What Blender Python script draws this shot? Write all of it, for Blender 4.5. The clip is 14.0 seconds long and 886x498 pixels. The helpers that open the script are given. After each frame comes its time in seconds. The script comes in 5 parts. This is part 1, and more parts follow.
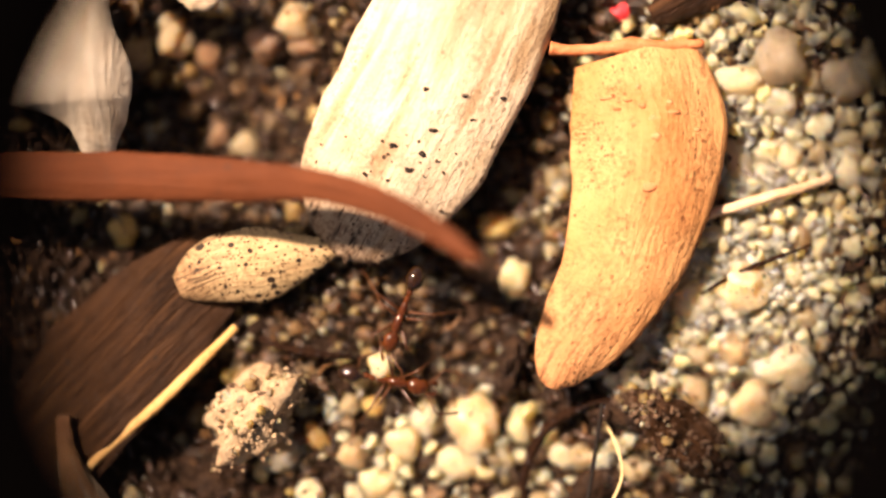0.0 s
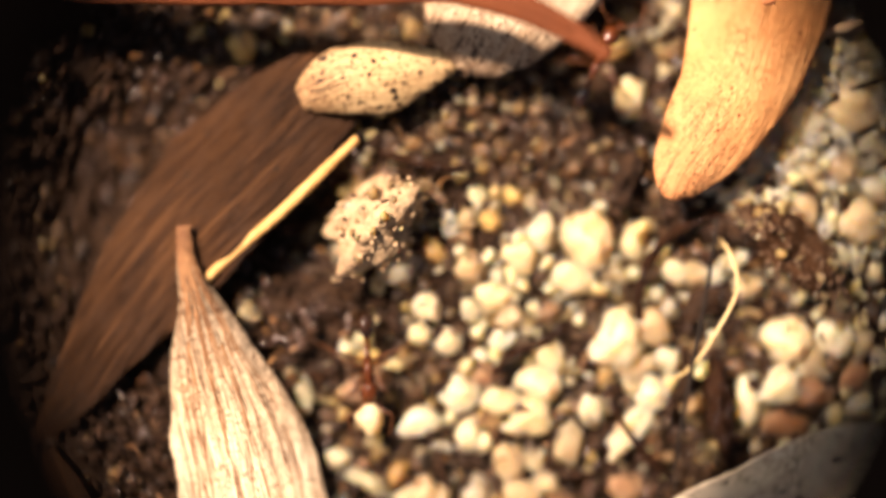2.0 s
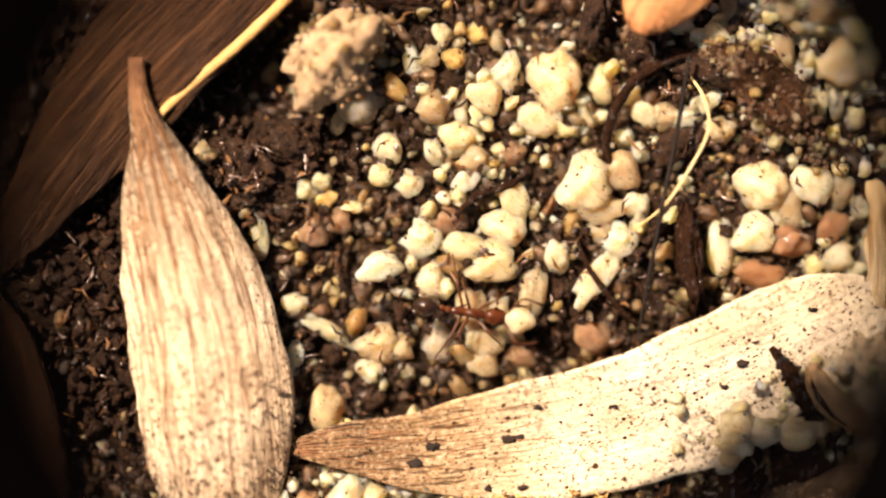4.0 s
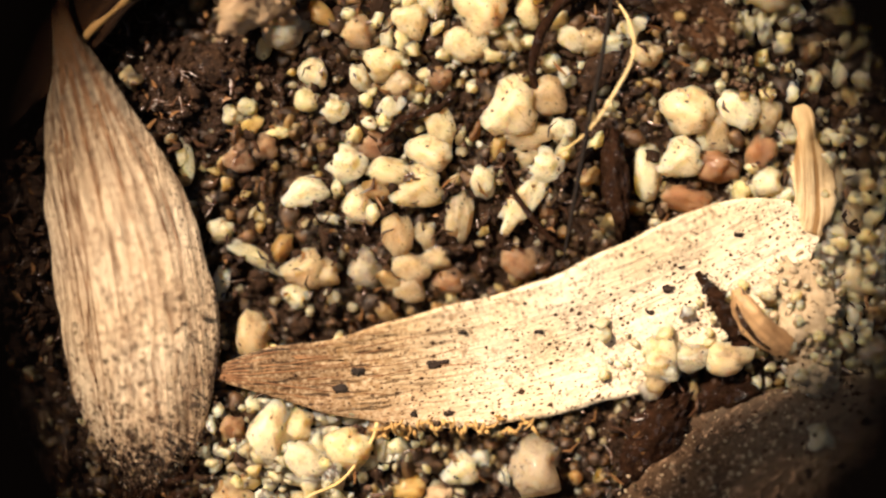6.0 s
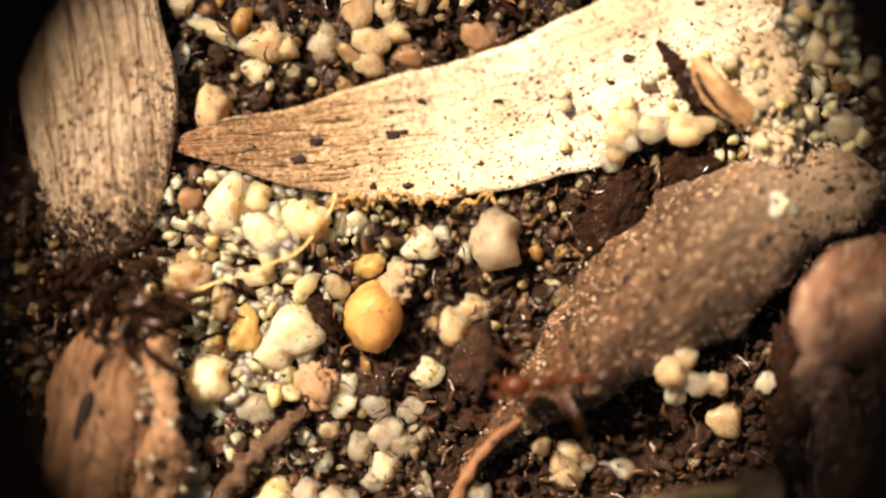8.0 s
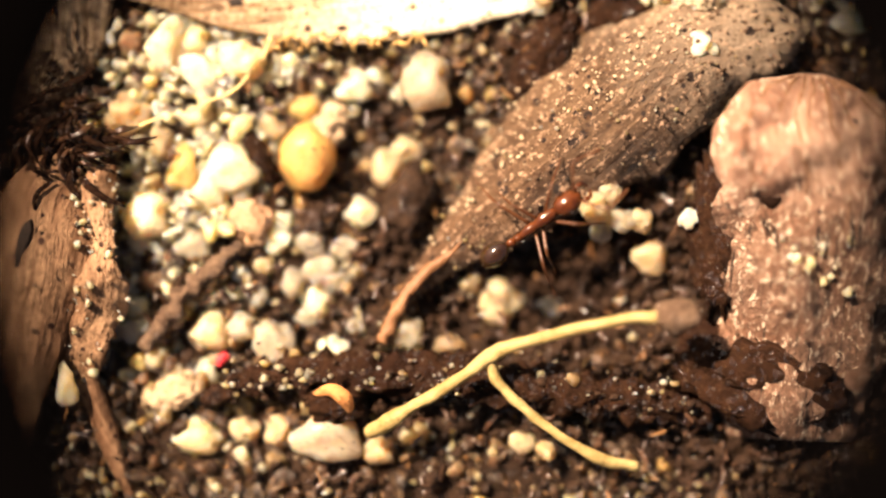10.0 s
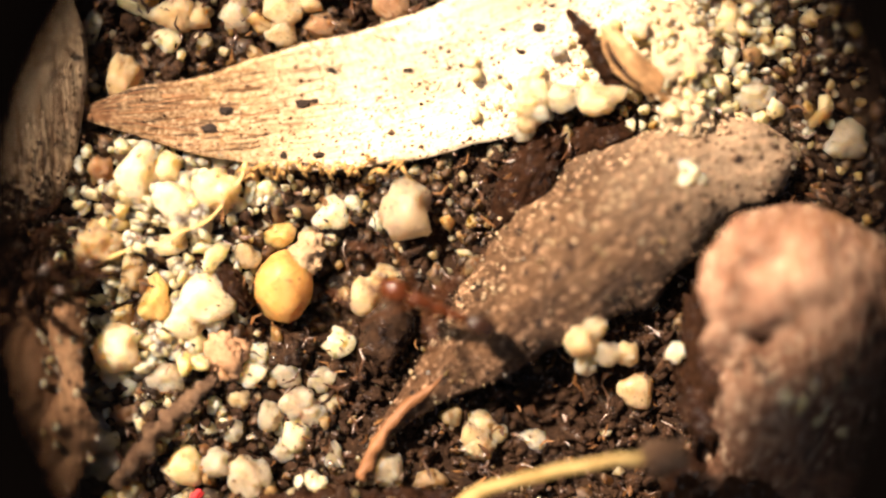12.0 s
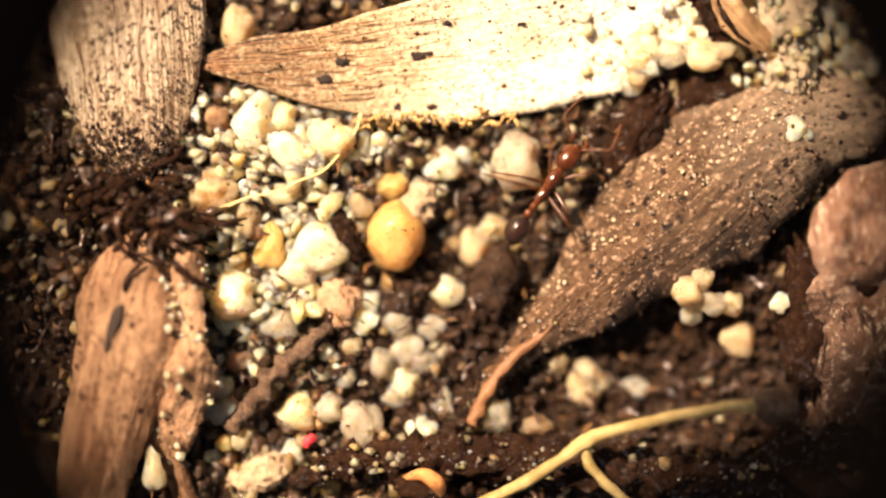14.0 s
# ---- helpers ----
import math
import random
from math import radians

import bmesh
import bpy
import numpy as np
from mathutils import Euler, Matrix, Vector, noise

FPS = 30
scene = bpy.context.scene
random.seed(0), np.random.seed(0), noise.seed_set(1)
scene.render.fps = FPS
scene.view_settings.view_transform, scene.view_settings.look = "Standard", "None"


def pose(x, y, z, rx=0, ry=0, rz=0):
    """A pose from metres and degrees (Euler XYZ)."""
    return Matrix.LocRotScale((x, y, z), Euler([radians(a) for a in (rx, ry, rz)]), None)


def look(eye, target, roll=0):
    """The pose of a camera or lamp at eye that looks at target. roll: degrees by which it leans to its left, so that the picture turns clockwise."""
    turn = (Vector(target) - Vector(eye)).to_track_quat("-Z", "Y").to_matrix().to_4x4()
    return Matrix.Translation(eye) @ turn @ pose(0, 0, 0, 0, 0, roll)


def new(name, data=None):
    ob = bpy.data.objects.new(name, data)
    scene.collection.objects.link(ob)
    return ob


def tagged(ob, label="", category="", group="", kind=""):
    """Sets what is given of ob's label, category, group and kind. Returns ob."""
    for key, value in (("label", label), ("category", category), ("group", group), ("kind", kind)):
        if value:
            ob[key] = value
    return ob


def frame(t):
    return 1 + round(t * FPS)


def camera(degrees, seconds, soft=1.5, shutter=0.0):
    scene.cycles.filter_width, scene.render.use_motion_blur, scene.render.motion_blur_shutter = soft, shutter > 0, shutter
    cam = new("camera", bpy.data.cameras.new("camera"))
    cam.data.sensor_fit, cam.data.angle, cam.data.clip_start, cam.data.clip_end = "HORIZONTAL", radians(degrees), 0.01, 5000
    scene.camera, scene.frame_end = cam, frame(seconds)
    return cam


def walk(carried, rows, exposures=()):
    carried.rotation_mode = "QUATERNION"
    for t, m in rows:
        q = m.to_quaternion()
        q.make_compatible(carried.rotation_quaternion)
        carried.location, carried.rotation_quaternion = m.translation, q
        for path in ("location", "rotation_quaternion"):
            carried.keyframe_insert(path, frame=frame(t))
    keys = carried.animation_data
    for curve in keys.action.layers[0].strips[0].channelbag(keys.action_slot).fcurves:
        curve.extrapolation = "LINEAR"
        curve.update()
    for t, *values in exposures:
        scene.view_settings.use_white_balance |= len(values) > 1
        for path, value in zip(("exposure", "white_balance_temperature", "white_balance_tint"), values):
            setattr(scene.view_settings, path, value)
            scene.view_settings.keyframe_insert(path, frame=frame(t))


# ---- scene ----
# A strip of sandy soil with dry leaves and ants, seen close up. Numbers are in millimetres; MM turns them into metres.
MM = 0.001

# ---- camera ----
FOV = 24.0
ROWS = [
    (0.0, -0.000, -0.000, 39.678, -2.432, -0.100, -0.910),
    (0.5, -0.665, -0.118, 39.782, -2.598, -0.340, -0.850),
    (1.0, -1.026, -0.531, 39.746, -2.355, -0.610, -0.740),
    (1.5, -2.071, -1.748, 39.95, -1.845, -1.188, -0.726),
    (2.0, -3.353, -4.397, 40.25, -1.120, -1.592, -0.363),
    (2.5, -4.373, -6.982, 39.98, -0.255, -1.953, -0.274),
    (3.0, -3.873, -7.405, 39.42, -0.284, -1.845, 0.000),
    (3.2, -3.535, -7.448, 39.084, -0.332, -1.673, 0.036),
    (5.3, -1.578, -8.235, 38.96, -1.190, -1.421, 0.275),
    (5.5, -1.419, -8.300, 38.98, -1.208, -1.429, 0.224),
    (6.0, -0.902, -8.754, 38.97, -1.230, -1.116, 0.134),
    (6.5, -0.117, -9.740, 39.016, -1.159, -0.472, 0.065),
    (7.0, 0.722, -12.097, 39.150, -0.291, 0.143, 0.008),
    (7.5, 0.899, -13.512, 39.441, 0.338, 0.229, -0.016),
    (8.0, 0.852, -14.397, 38.754, 0.866, 0.346, 0.126),
    (8.5, 1.786, -15.664, 39.595, 1.212, 0.581, 0.199),
    (8.7, 1.857, -16.430, 39.743, 1.337, 0.597, 0.261),
    (10.8, 2.538, -18.208, 39.501, 1.933, 0.504, 0.447),
    (11.0, 2.511, -17.412, 39.204, 1.814, 0.409, 0.518),
    (11.5, 3.345, -15.381, 38.80, 1.272, 0.775, 0.305),
    (12.0, 2.523, -15.215, 38.66, 1.254, 0.365, 0.219),
    (12.5, 1.350, -15.640, 39.05, 1.184, -0.327, 0.478),
    (13.0, -0.239, -16.276, 39.316, 0.968, -1.640, 0.443),
    (13.5, -1.705, -15.538, 39.25, 0.610, -2.441, 0.571),
    (14.0, -1.435, -15.439, 39.38, 0.152, -2.406, 0.679),
]
cam = camera(FOV, 14.0, soft=2.3, shutter=0.15)
cam.data.dof.use_dof = True
cam.data.dof.focus_distance = 38.7 * MM
cam.data.dof.aperture_fstop = 18.0
EXPOSURE = [(0.0, 1.57), (1.5, 1.66), (2.0, 1.76), (2.5, 1.75), (3.0, 1.65), (5.5, 1.35), (6.5, 1.04), (7.5, 1.17), (8.5, 1.73), (11.0, 2.23), (11.5, 2.06), (12.0, 1.87), (13.0, 1.93), (14.0, 1.84)]
PATH = [(t, pose(x * MM, y * MM, z * MM, rx, ry, rz)) for t, x, y, z, rx, ry, rz in ROWS]
walk(cam, PATH, exposures=[(t, ev, 6750 if t < 4 else 6600 if t < 8 else 6850, 20 if t < 4 else 12 if t < 8 else 16) for t, ev in EXPOSURE])

# ---- light ----
SUN_AZ, SUN_EL = 137.0, 49.0  # degrees: anticlockwise from +x, above the ground
world = bpy.data.worlds.new("sky")
scene.world = world
world.use_nodes = True
sky = world.node_tree.nodes.new("ShaderNodeTexSky")
sky.sky_type, sky.sun_disc = "NISHITA", False
sky.dust_density, sky.ozone_density = 7.0, 0.2  # hazy, warm-white sky
sky.sun_elevation, sky.sun_rotation = radians(SUN_EL), radians(90 - SUN_AZ)
world.node_tree.links.new(sky.outputs[0], world.node_tree.nodes["Background"].inputs[0])
world.node_tree.nodes["Background"].inputs[1].default_value = 0.022
sun = new("sun", bpy.data.lights.new("sun", "SUN"))
sun.data.energy, sun.data.angle, sun.data.color = 5.0, radians(4.0), (1.0, 0.765, 0.57)
toward = Vector((math.cos(radians(SUN_AZ)) * math.cos(radians(SUN_EL)), math.sin(radians(SUN_AZ)) * math.cos(radians(SUN_EL)), math.sin(radians(SUN_EL))))
sun.matrix_world = look(toward * 0.5, (0, 0, 0))


# ---- materials ----
class Nodes:
    """Short hand for building one node material."""

    def __init__(self, name):
        self.m = bpy.data.materials.new(name)
        self.m.use_nodes = True
        self.t = self.m.node_tree
        self.b = self.t.nodes["Principled BSDF"]
        self.out = self.t.nodes["Material Output"]

    def link(self, a, b):
        self.t.links.new(a, b)

    def put(self, socket, value):
        if isinstance(value, bpy.types.NodeSocket):
            self.link(value, socket)
        else:
            socket.default_value = value

    def coords(self, kind="Object", scale=(1, 1, 1)):
        tc, mp = self.t.nodes.new("ShaderNodeTexCoord"), self.t.nodes.new("ShaderNodeMapping")
        k = 1.0 if kind == "UV" else 1.0 / MM
        mp.inputs["Scale"].default_value = [k * s for s in scale]
        self.link(tc.outputs[kind], mp.inputs["Vector"])
        return mp.outputs["Vector"]

    def noise(self, vec, scale, detail=3.0, rough=0.6, distort=0.0):
        n = self.t.nodes.new("ShaderNodeTexNoise")
        self.link(vec, n.inputs["Vector"])
        n.inputs["Scale"].default_value, n.inputs["Detail"].default_value = scale, detail
        n.inputs["Roughness"].default_value, n.inputs["Distortion"].default_value = rough, distort
        return n.outputs["Fac"]

    def cells(self, vec, scale, feature="F1"):
        n = self.t.nodes.new("ShaderNodeTexVoronoi")
        n.feature = feature
        self.link(vec, n.inputs["Vector"])
        n.inputs["Scale"].default_value = scale
        return n

    def ramp(self, fac, *stops):
        n = self.t.nodes.new("ShaderNodeValToRGB")
        e = n.color_ramp.elements
        while len(e) < len(stops):
            e.new(0.5)
        for el, (at, c) in zip(e, stops):
            el.position = at
            el.color = (*c, 1) if not isinstance(c, (int, float)) else (c, c, c, 1)
        self.link(fac, n.inputs["Fac"])
        return n.outputs["Color"]

    def mix(self, fac, a, b, mode="MIX"):
        n = self.t.nodes.new("ShaderNodeMix")
        n.data_type, n.blend_type = "RGBA", mode
        self.put(n.inputs["Factor"], fac)
        for s, v in ((n.inputs["A"], a), (n.inputs["B"], b)):
            self.put(s, (*v, 1) if isinstance(v, tuple) and len(v) == 3 else v)
        return n.outputs["Result"]

    def math(self, op, a, b=0.0):
        n = self.t.nodes.new("ShaderNodeMath")
        n.operation = op
        self.put(n.inputs[0], a)
        self.put(n.inputs[1], b)
        return n.outputs[0]

    def bump(self, height, depth, strength=1.0):
        n = self.t.nodes.new("ShaderNodeBump")
        n.inputs["Strength"].default_value, n.inputs["Distance"].default_value = strength, depth * MM
        self.link(height, n.inputs["Height"])
        self.link(n.outputs[0], self.b.inputs["Normal"])

    def done(self, colour, rough=0.7, spec=0.4, trans=0.0):
        self.put(self.b.inputs["Base Color"], (*colour, 1) if isinstance(colour, tuple) else colour)
        self.put(self.b.inputs["Roughness"], rough)
        self.b.inputs["Specular IOR Level"].default_value = spec
        if trans:
            tr, mx = self.t.nodes.new("ShaderNodeBsdfTranslucent"), self.t.nodes.new("ShaderNodeMixShader")
            self.put(tr.inputs["Color"], (*colour, 1) if isinstance(colour, tuple) else colour)
            mx.inputs[0].default_value = trans
            self.link(self.b.outputs[0], mx.inputs[1])
            self.link(tr.outputs[0], mx.inputs[2])
            self.link(mx.outputs[0], self.out.inputs["Surface"])
        return self.m


def leaf_mat(name, light, dark, vein, speck, veins=2.2, vein_amt=0.5, specks=3.0, speck_size=0.16, trans=0.12, rough=0.6, grime=0.3, grime_col=(0.05, 0.03, 0.02), relief=0.05, stains=(), gloss=0.2, stipple=0.0, mottle=None, ribs=0.0, cover=0.0, fibre=0.35):
    """Dry leaf: fibres along its length, blotches, specks of mould and fine relief. UV runs along and across in mm."""
    n = Nodes(name)
    uv = n.coords("UV")
    along = n.coords("UV", (0.22, veins, 1))
    fine = n.coords("UV", (0.8, veins * 4, 1))
    blot = n.noise(uv, 0.45, 4, 0.6)
    base = n.mix(n.ramp(blot, (0.35, 0.0), (0.65, 1.0)), dark, light)
    v1 = n.noise(along, 1.6, 3, 0.55, 0.25)
    lines = n.ramp(v1, (0.36 + ribs, 1.0), (0.47 + ribs, 0.0), (0.53 + ribs, 0.0), (0.62 + ribs, 0.35))
    base = n.mix(n.math("MULTIPLY", lines, vein_amt), base, vein)
    v2 = n.noise(fine, 1.4, 3, 0.7, 0.35)
    base = n.mix(n.ramp(v2, (0.35, fibre), (0.6, 0.0)), base, vein)
    g = n.noise(uv, 1.1, 5, 0.75)
    g2 = n.noise(uv, 9.0, 4, 0.7)
    base = n.mix(n.math("MULTIPLY", n.math("MULTIPLY", n.ramp(g, (0.42, 0.0), (0.68, 1.0)), n.ramp(g2, (0.42, 0.0), (0.6, 1.0))), grime), base, grime_col)
    for stain in stains:
        # stretches of another colour along the leaf, broken up by noise: stains, and on the curl also shade put into
        # colour: from, to, colour
        sep = n.t.nodes.new("ShaderNodeSeparateXYZ")
        n.link(uv, sep.inputs[0])
        along_it = n.math("DIVIDE", n.math("SUBTRACT", n.math("ADD", sep.outputs[0], n.math("MULTIPLY", n.math("SUBTRACT", g, 0.5), 3.0)), stain[0]), stain[1] - stain[0])
        base = n.mix(n.math("MULTIPLY", n.ramp(along_it, (0.0, 0.9), (1.0, 0.0)), n.ramp(g2, (0.3, 0.45), (0.6, 1.0))), base, stain[2])
        base = n.mix(n.math("MULTIPLY", n.ramp(along_it, (0.0, 1.0), (0.9, 0.0)), n.ramp(v2, (0.36, 1.0), (0.45, 0.0))), base, tuple(c * 0.2 for c in stain[2]))
    c = n.cells(n.coords("UV", (1.0, 1.15, 1)), specks)
    size = n.math("MULTIPLY", n.math("POWER", n.ramp(c.outputs["Color"], (0.0, 0.0), (1.0, 1.0)), 2.5), speck_size * 2.0)
    near = n.math("LESS_THAN", n.math("ADD", c.outputs["Distance"], n.math("MULTIPLY", n.math("SUBTRACT", g2, 0.5), 0.2)), size)
    patch = n.ramp(n.noise(uv, 0.7, 2), (0.42 - cover, 0.0), (0.55 - cover, 1.0))
    base = n.mix(n.math("MULTIPLY", near, patch), base, speck)
    if stipple:
        # fine dots of mould gathered in streaks
        d = n.cells(n.coords("UV", (0.8, 1.25, 1)), specks * 2.4)
        dot = n.math("LESS_THAN", d.outputs["Distance"], n.math("MULTIPLY", n.ramp(d.outputs["Color"], (0.25, 0.0), (1.0, 1.0)), 0.55))
        streak = n.ramp(n.noise(n.coords("UV", (0.5, 1.4, 1)), 0.8, 3, 0.6), (0.44 - cover, 0.0), (0.6 - cover, 1.0))
        base = n.mix(n.math("MULTIPLY", n.math("MULTIPLY", dot, streak), stipple), base, (0.07, 0.035, 0.015))
    if mottle:
        spots = n.noise(n.coords("UV", (0.8, 1.2, 1)), 6.5, 5, 0.8)
        base = n.mix(n.ramp(spots, (0.54, 0.0), (0.62, 0.85)), base, mottle)
        g2 = n.math("ADD", g2, n.math("MULTIPLY", spots, 1.6))
    h = n.math("ADD", n.math("MULTIPLY", v1, 1.0), n.math("ADD", n.math("MULTIPLY", v2, 0.5), n.math("MULTIPLY", g2, 0.5)))
    n.bump(h, relief)
    return n.done(base, rough, gloss, trans)


def grain_mat(name, a, b, c, speck=0.5, island=False, clear=0.0):
    """Weathered quartz: a shade of its own for each grain, cloudy patches, iron stains and a few dark specks."""
    n = Nodes(name)
    info = n.t.nodes.new("ShaderNodeNewGeometry" if island else "ShaderNodeObjectInfo")
    rnd = info.outputs["Random Per Island" if island else "Random"]
    vec = n.coords("Object")
    base = n.ramp(rnd, *[(i / max(1, len(a) - 1), col) for i, col in enumerate(a)]) if isinstance(a, list) else n.mix(rnd, a, b)
    cloud = n.noise(vec, 2.6, 4, 0.65)
    base = n.mix(n.math("MULTIPLY", n.ramp(cloud, (0.46, 0.0), (0.68, 1.0)), 0.65), base, c)
    fine = n.noise(vec, 13.0, 4, 0.7)
    pits = n.math("MULTIPLY", n.ramp(fine, (0.60, 0.0), (0.68, 1.0)), speck)
    base = n.mix(pits, base, (0.05, 0.03, 0.015))
    dots = n.cells(vec, 5.5)
    size = n.math("MULTIPLY", n.math("POWER", n.ramp(dots.outputs["Color"], (0.0, 0.0), (1.0, 1.0)), 1.9), 0.36)
    base = n.mix(n.math("MULTIPLY", n.math("LESS_THAN", dots.outputs["Distance"], size), speck), base, (0.035, 0.02, 0.01))
    seams = n.cells(n.coords("Object", (1.0, 1.3, 1.1)), 2.3, "DISTANCE_TO_EDGE")
    crack = n.math("MULTIPLY", n.math("LESS_THAN", n.math("ADD", seams.outputs["Distance"], n.math("MULTIPLY", n.math("SUBTRACT", fine, 0.5), 0.06)), 0.022), n.ramp(n.noise(vec, 1.7, 2), (0.5, 0.0), (0.58, 1.0)))
    base = n.mix(n.math("MULTIPLY", crack, 0.5), base, (0.16, 0.08, 0.03))
    n.bump(n.math("ADD", n.math("MULTIPLY", cloud, 1.2), n.math("MULTIPLY", fine, 0.5)), 0.06, 1.0)
    n.b.inputs["Coat Weight"].default_value = 0.12
    n.b.inputs["Coat Roughness"].default_value = 0.15
    n.b.inputs["Transmission Weight"].default_value = clear
    n.b.inputs["Subsurface Weight"].default_value = 1.0
    n.b.inputs["Subsurface Radius"].default_value = (1.0, 0.72, 0.42)
    n.b.inputs["Subsurface Scale"].default_value = 0.9 * MM
    return n.done(base, n.ramp(cloud, (0.3, 0.3), (0.7, 0.6)), 0.4, 0.22)

def soil_mat(name, a, b, c, scale=1.0, rough=0.85, wet=0.3, relief=0.12, gloss=0.12):
    n = Nodes(name)
    vec = n.coords("Object", (scale, scale, scale))
    big, mid, fine = n.noise(vec, 0.6, 4), n.noise(vec, 3.0, 5, 0.7), n.noise(vec, 14.0, 4, 0.7)
    base = n.mix(n.ramp(mid, (0.35, 0.0), (0.65, 1.0)), a, b)
    base = n.mix(n.ramp(big, (0.45, 0.0), (0.7, 1.0)), base, c)
    base = n.mix(n.ramp(fine, (0.62, 0.0), (0.74, 0.6)), base, (0.36, 0.24, 0.12))
    n.bump(n.math("ADD", mid, n.math("MULTIPLY", fine, 0.6)), relief)
    glint = n.cells(n.coords("Object", (1, 1, 1)), 13.0)
    spark = n.ramp(glint.outputs["Color"], (0.72, 0.0), (0.76, 1.0))
    m = n.done(base, n.mix(spark, n.ramp(fine, (0.3, rough - wet), (0.6, rough)), (0.12, 0.12, 0.12)), gloss)
    n.link(n.math("ADD", n.math("MULTIPLY", spark, 0.9), gloss), n.b.inputs["Specular IOR Level"])
    return m


def fibre_mat(name, a, b, rough=0.5, trans=0.0, stretch=(1, 1, 1), dirt=(0.06, 0.035, 0.02)):
    n = Nodes(name)
    vec = n.coords("Object", stretch)
    w, f = n.noise(vec, 2.0, 4, 0.65), n.noise(vec, 11.0, 3, 0.7)
    base = n.mix(n.ramp(w, (0.35, 0.0), (0.65, 1.0)), a, b)
    base = n.mix(n.ramp(f, (0.6, 0.0), (0.75, 0.6)), base, dirt)
    n.bump(n.math("ADD", w, n.math("MULTIPLY", f, 0.6)), 0.04)
    return n.done(base, rough, 0.2, trans)


def shell_mat(name, a, b, rough=0.22, trans=0.15):
    """The glossy cuticle of an ant."""
    n = Nodes(name)
    vec = n.coords("Object")
    base = n.mix(n.ramp(n.noise(vec, 4.0, 3), (0.35, 0.0), (0.65, 1.0)), a, b)
    n.bump(n.noise(vec, 40.0, 2), 0.006, 0.5)
    n.b.inputs["Coat Weight"].default_value = 0.3
    n.b.inputs["Coat Roughness"].default_value = 0.05
    return n.done(base, rough, 0.6, trans)


GRAIN = {
    "w": grain_mat("pale_quartz", (0.86, 0.75, 0.50), (0.72, 0.57, 0.34), (0.50, 0.34, 0.16), 0.9, clear=0.12),
    "y": grain_mat("yellow_quartz", (0.78, 0.61, 0.33), (0.72, 0.56, 0.33), (0.54, 0.35, 0.13), 0.9, clear=0.12),
    "g": grain_mat("amber_quartz", (0.68, 0.42, 0.14), (0.60, 0.35, 0.11), (0.42, 0.22, 0.06), 0.7, clear=0.1),
    "t": grain_mat("tan_quartz", (0.70, 0.52, 0.30), (0.58, 0.41, 0.22), (0.34, 0.21, 0.10), 0.8, clear=0.3),
    "b": grain_mat("brown_quartz", (0.42, 0.24, 0.12), (0.34, 0.21, 0.13), (0.18, 0.10, 0.05), 0.6, clear=0.35),
    "c": grain_mat("smoky_quartz", (0.74, 0.64, 0.47), (0.60, 0.50, 0.34), (0.30, 0.21, 0.12), 0.6, clear=0.5),
    "o": grain_mat("rusty_quartz", (0.38, 0.18, 0.07), (0.36, 0.20, 0.10), (0.28, 0.12, 0.05), 0.5, clear=0.3),
}
# Darker palette for the low grains: shade of the gaps put into their colour.
DEEP_SAND = grain_mat("stained_sand", [(0.030, 0.015, 0.007), (0.13, 0.070, 0.030), (0.020, 0.010, 0.005), (0.09, 0.044, 0.015), (0.18, 0.105, 0.045), (0.05, 0.025, 0.011), (0.15, 0.070, 0.022), (0.02, 0.011, 0.006)], None, (0.03, 0.015, 0.007), 0.6, island=True, clear=0.25)
PALE_SAND = grain_mat("pale_sand", [(0.88, 0.757, 0.467), (0.62, 0.446, 0.213), (0.85, 0.708, 0.410), (0.72, 0.543, 0.271), (0.78, 0.582, 0.246), (0.87, 0.737, 0.443)], None, (0.56, 0.40, 0.20), 0.6, island=True, clear=0.1)
SAND = grain_mat("mixed_sand", [(0.80, 0.660, 0.394), (0.26, 0.155, 0.070), (0.62, 0.436, 0.180), (0.14, 0.078, 0.034), (0.72, 0.563, 0.312), (0.20, 0.116, 0.053), (0.54, 0.330, 0.098), (0.07, 0.039, 0.018)], None, (0.34, 0.20, 0.08), 0.7, island=True, clear=0.35)
SOIL = soil_mat("dark_soil", (0.009, 0.0048, 0.0028), (0.030, 0.016, 0.008), (0.018, 0.0095, 0.005))
CRUMB = soil_mat("soil_crumb", (0.008, 0.0043, 0.0027), (0.038, 0.020, 0.010), (0.020, 0.0105, 0.006), 1.3, relief=0.06)
DUST = soil_mat("brown_dust", (0.06, 0.037, 0.024), (0.22, 0.145, 0.09), (0.11, 0.067, 0.042), 2.0)
CLOD = soil_mat("sandy_clod", (0.40, 0.28, 0.16), (0.60, 0.46, 0.29), (0.48, 0.34, 0.20), 1.6, 0.8, 0.1, 0.12)
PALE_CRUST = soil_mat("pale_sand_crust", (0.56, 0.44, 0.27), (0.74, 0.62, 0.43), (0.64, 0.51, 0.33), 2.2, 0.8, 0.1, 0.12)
BARK = soil_mat("dark_bark", (0.008, 0.0038, 0.0022), (0.030, 0.0135, 0.0065), (0.016, 0.007, 0.004), 1.5, 0.65, 0.3, 0.08, 0.04)
TWIG = fibre_mat("grey_brown_twig", (0.22, 0.13, 0.07), (0.34, 0.22, 0.13), 0.7)
ROOTSTALK = fibre_mat("brown_woody_stalk", (0.11, 0.05, 0.022), (0.20, 0.10, 0.045), 0.45)
RED_STEM = fibre_mat("orange_red_stem", (0.46, 0.15, 0.055), (0.56, 0.25, 0.11), 0.5)
PALE_TWIG = fibre_mat("pale_twig", (0.50, 0.34, 0.20), (0.58, 0.44, 0.29), 0.6)
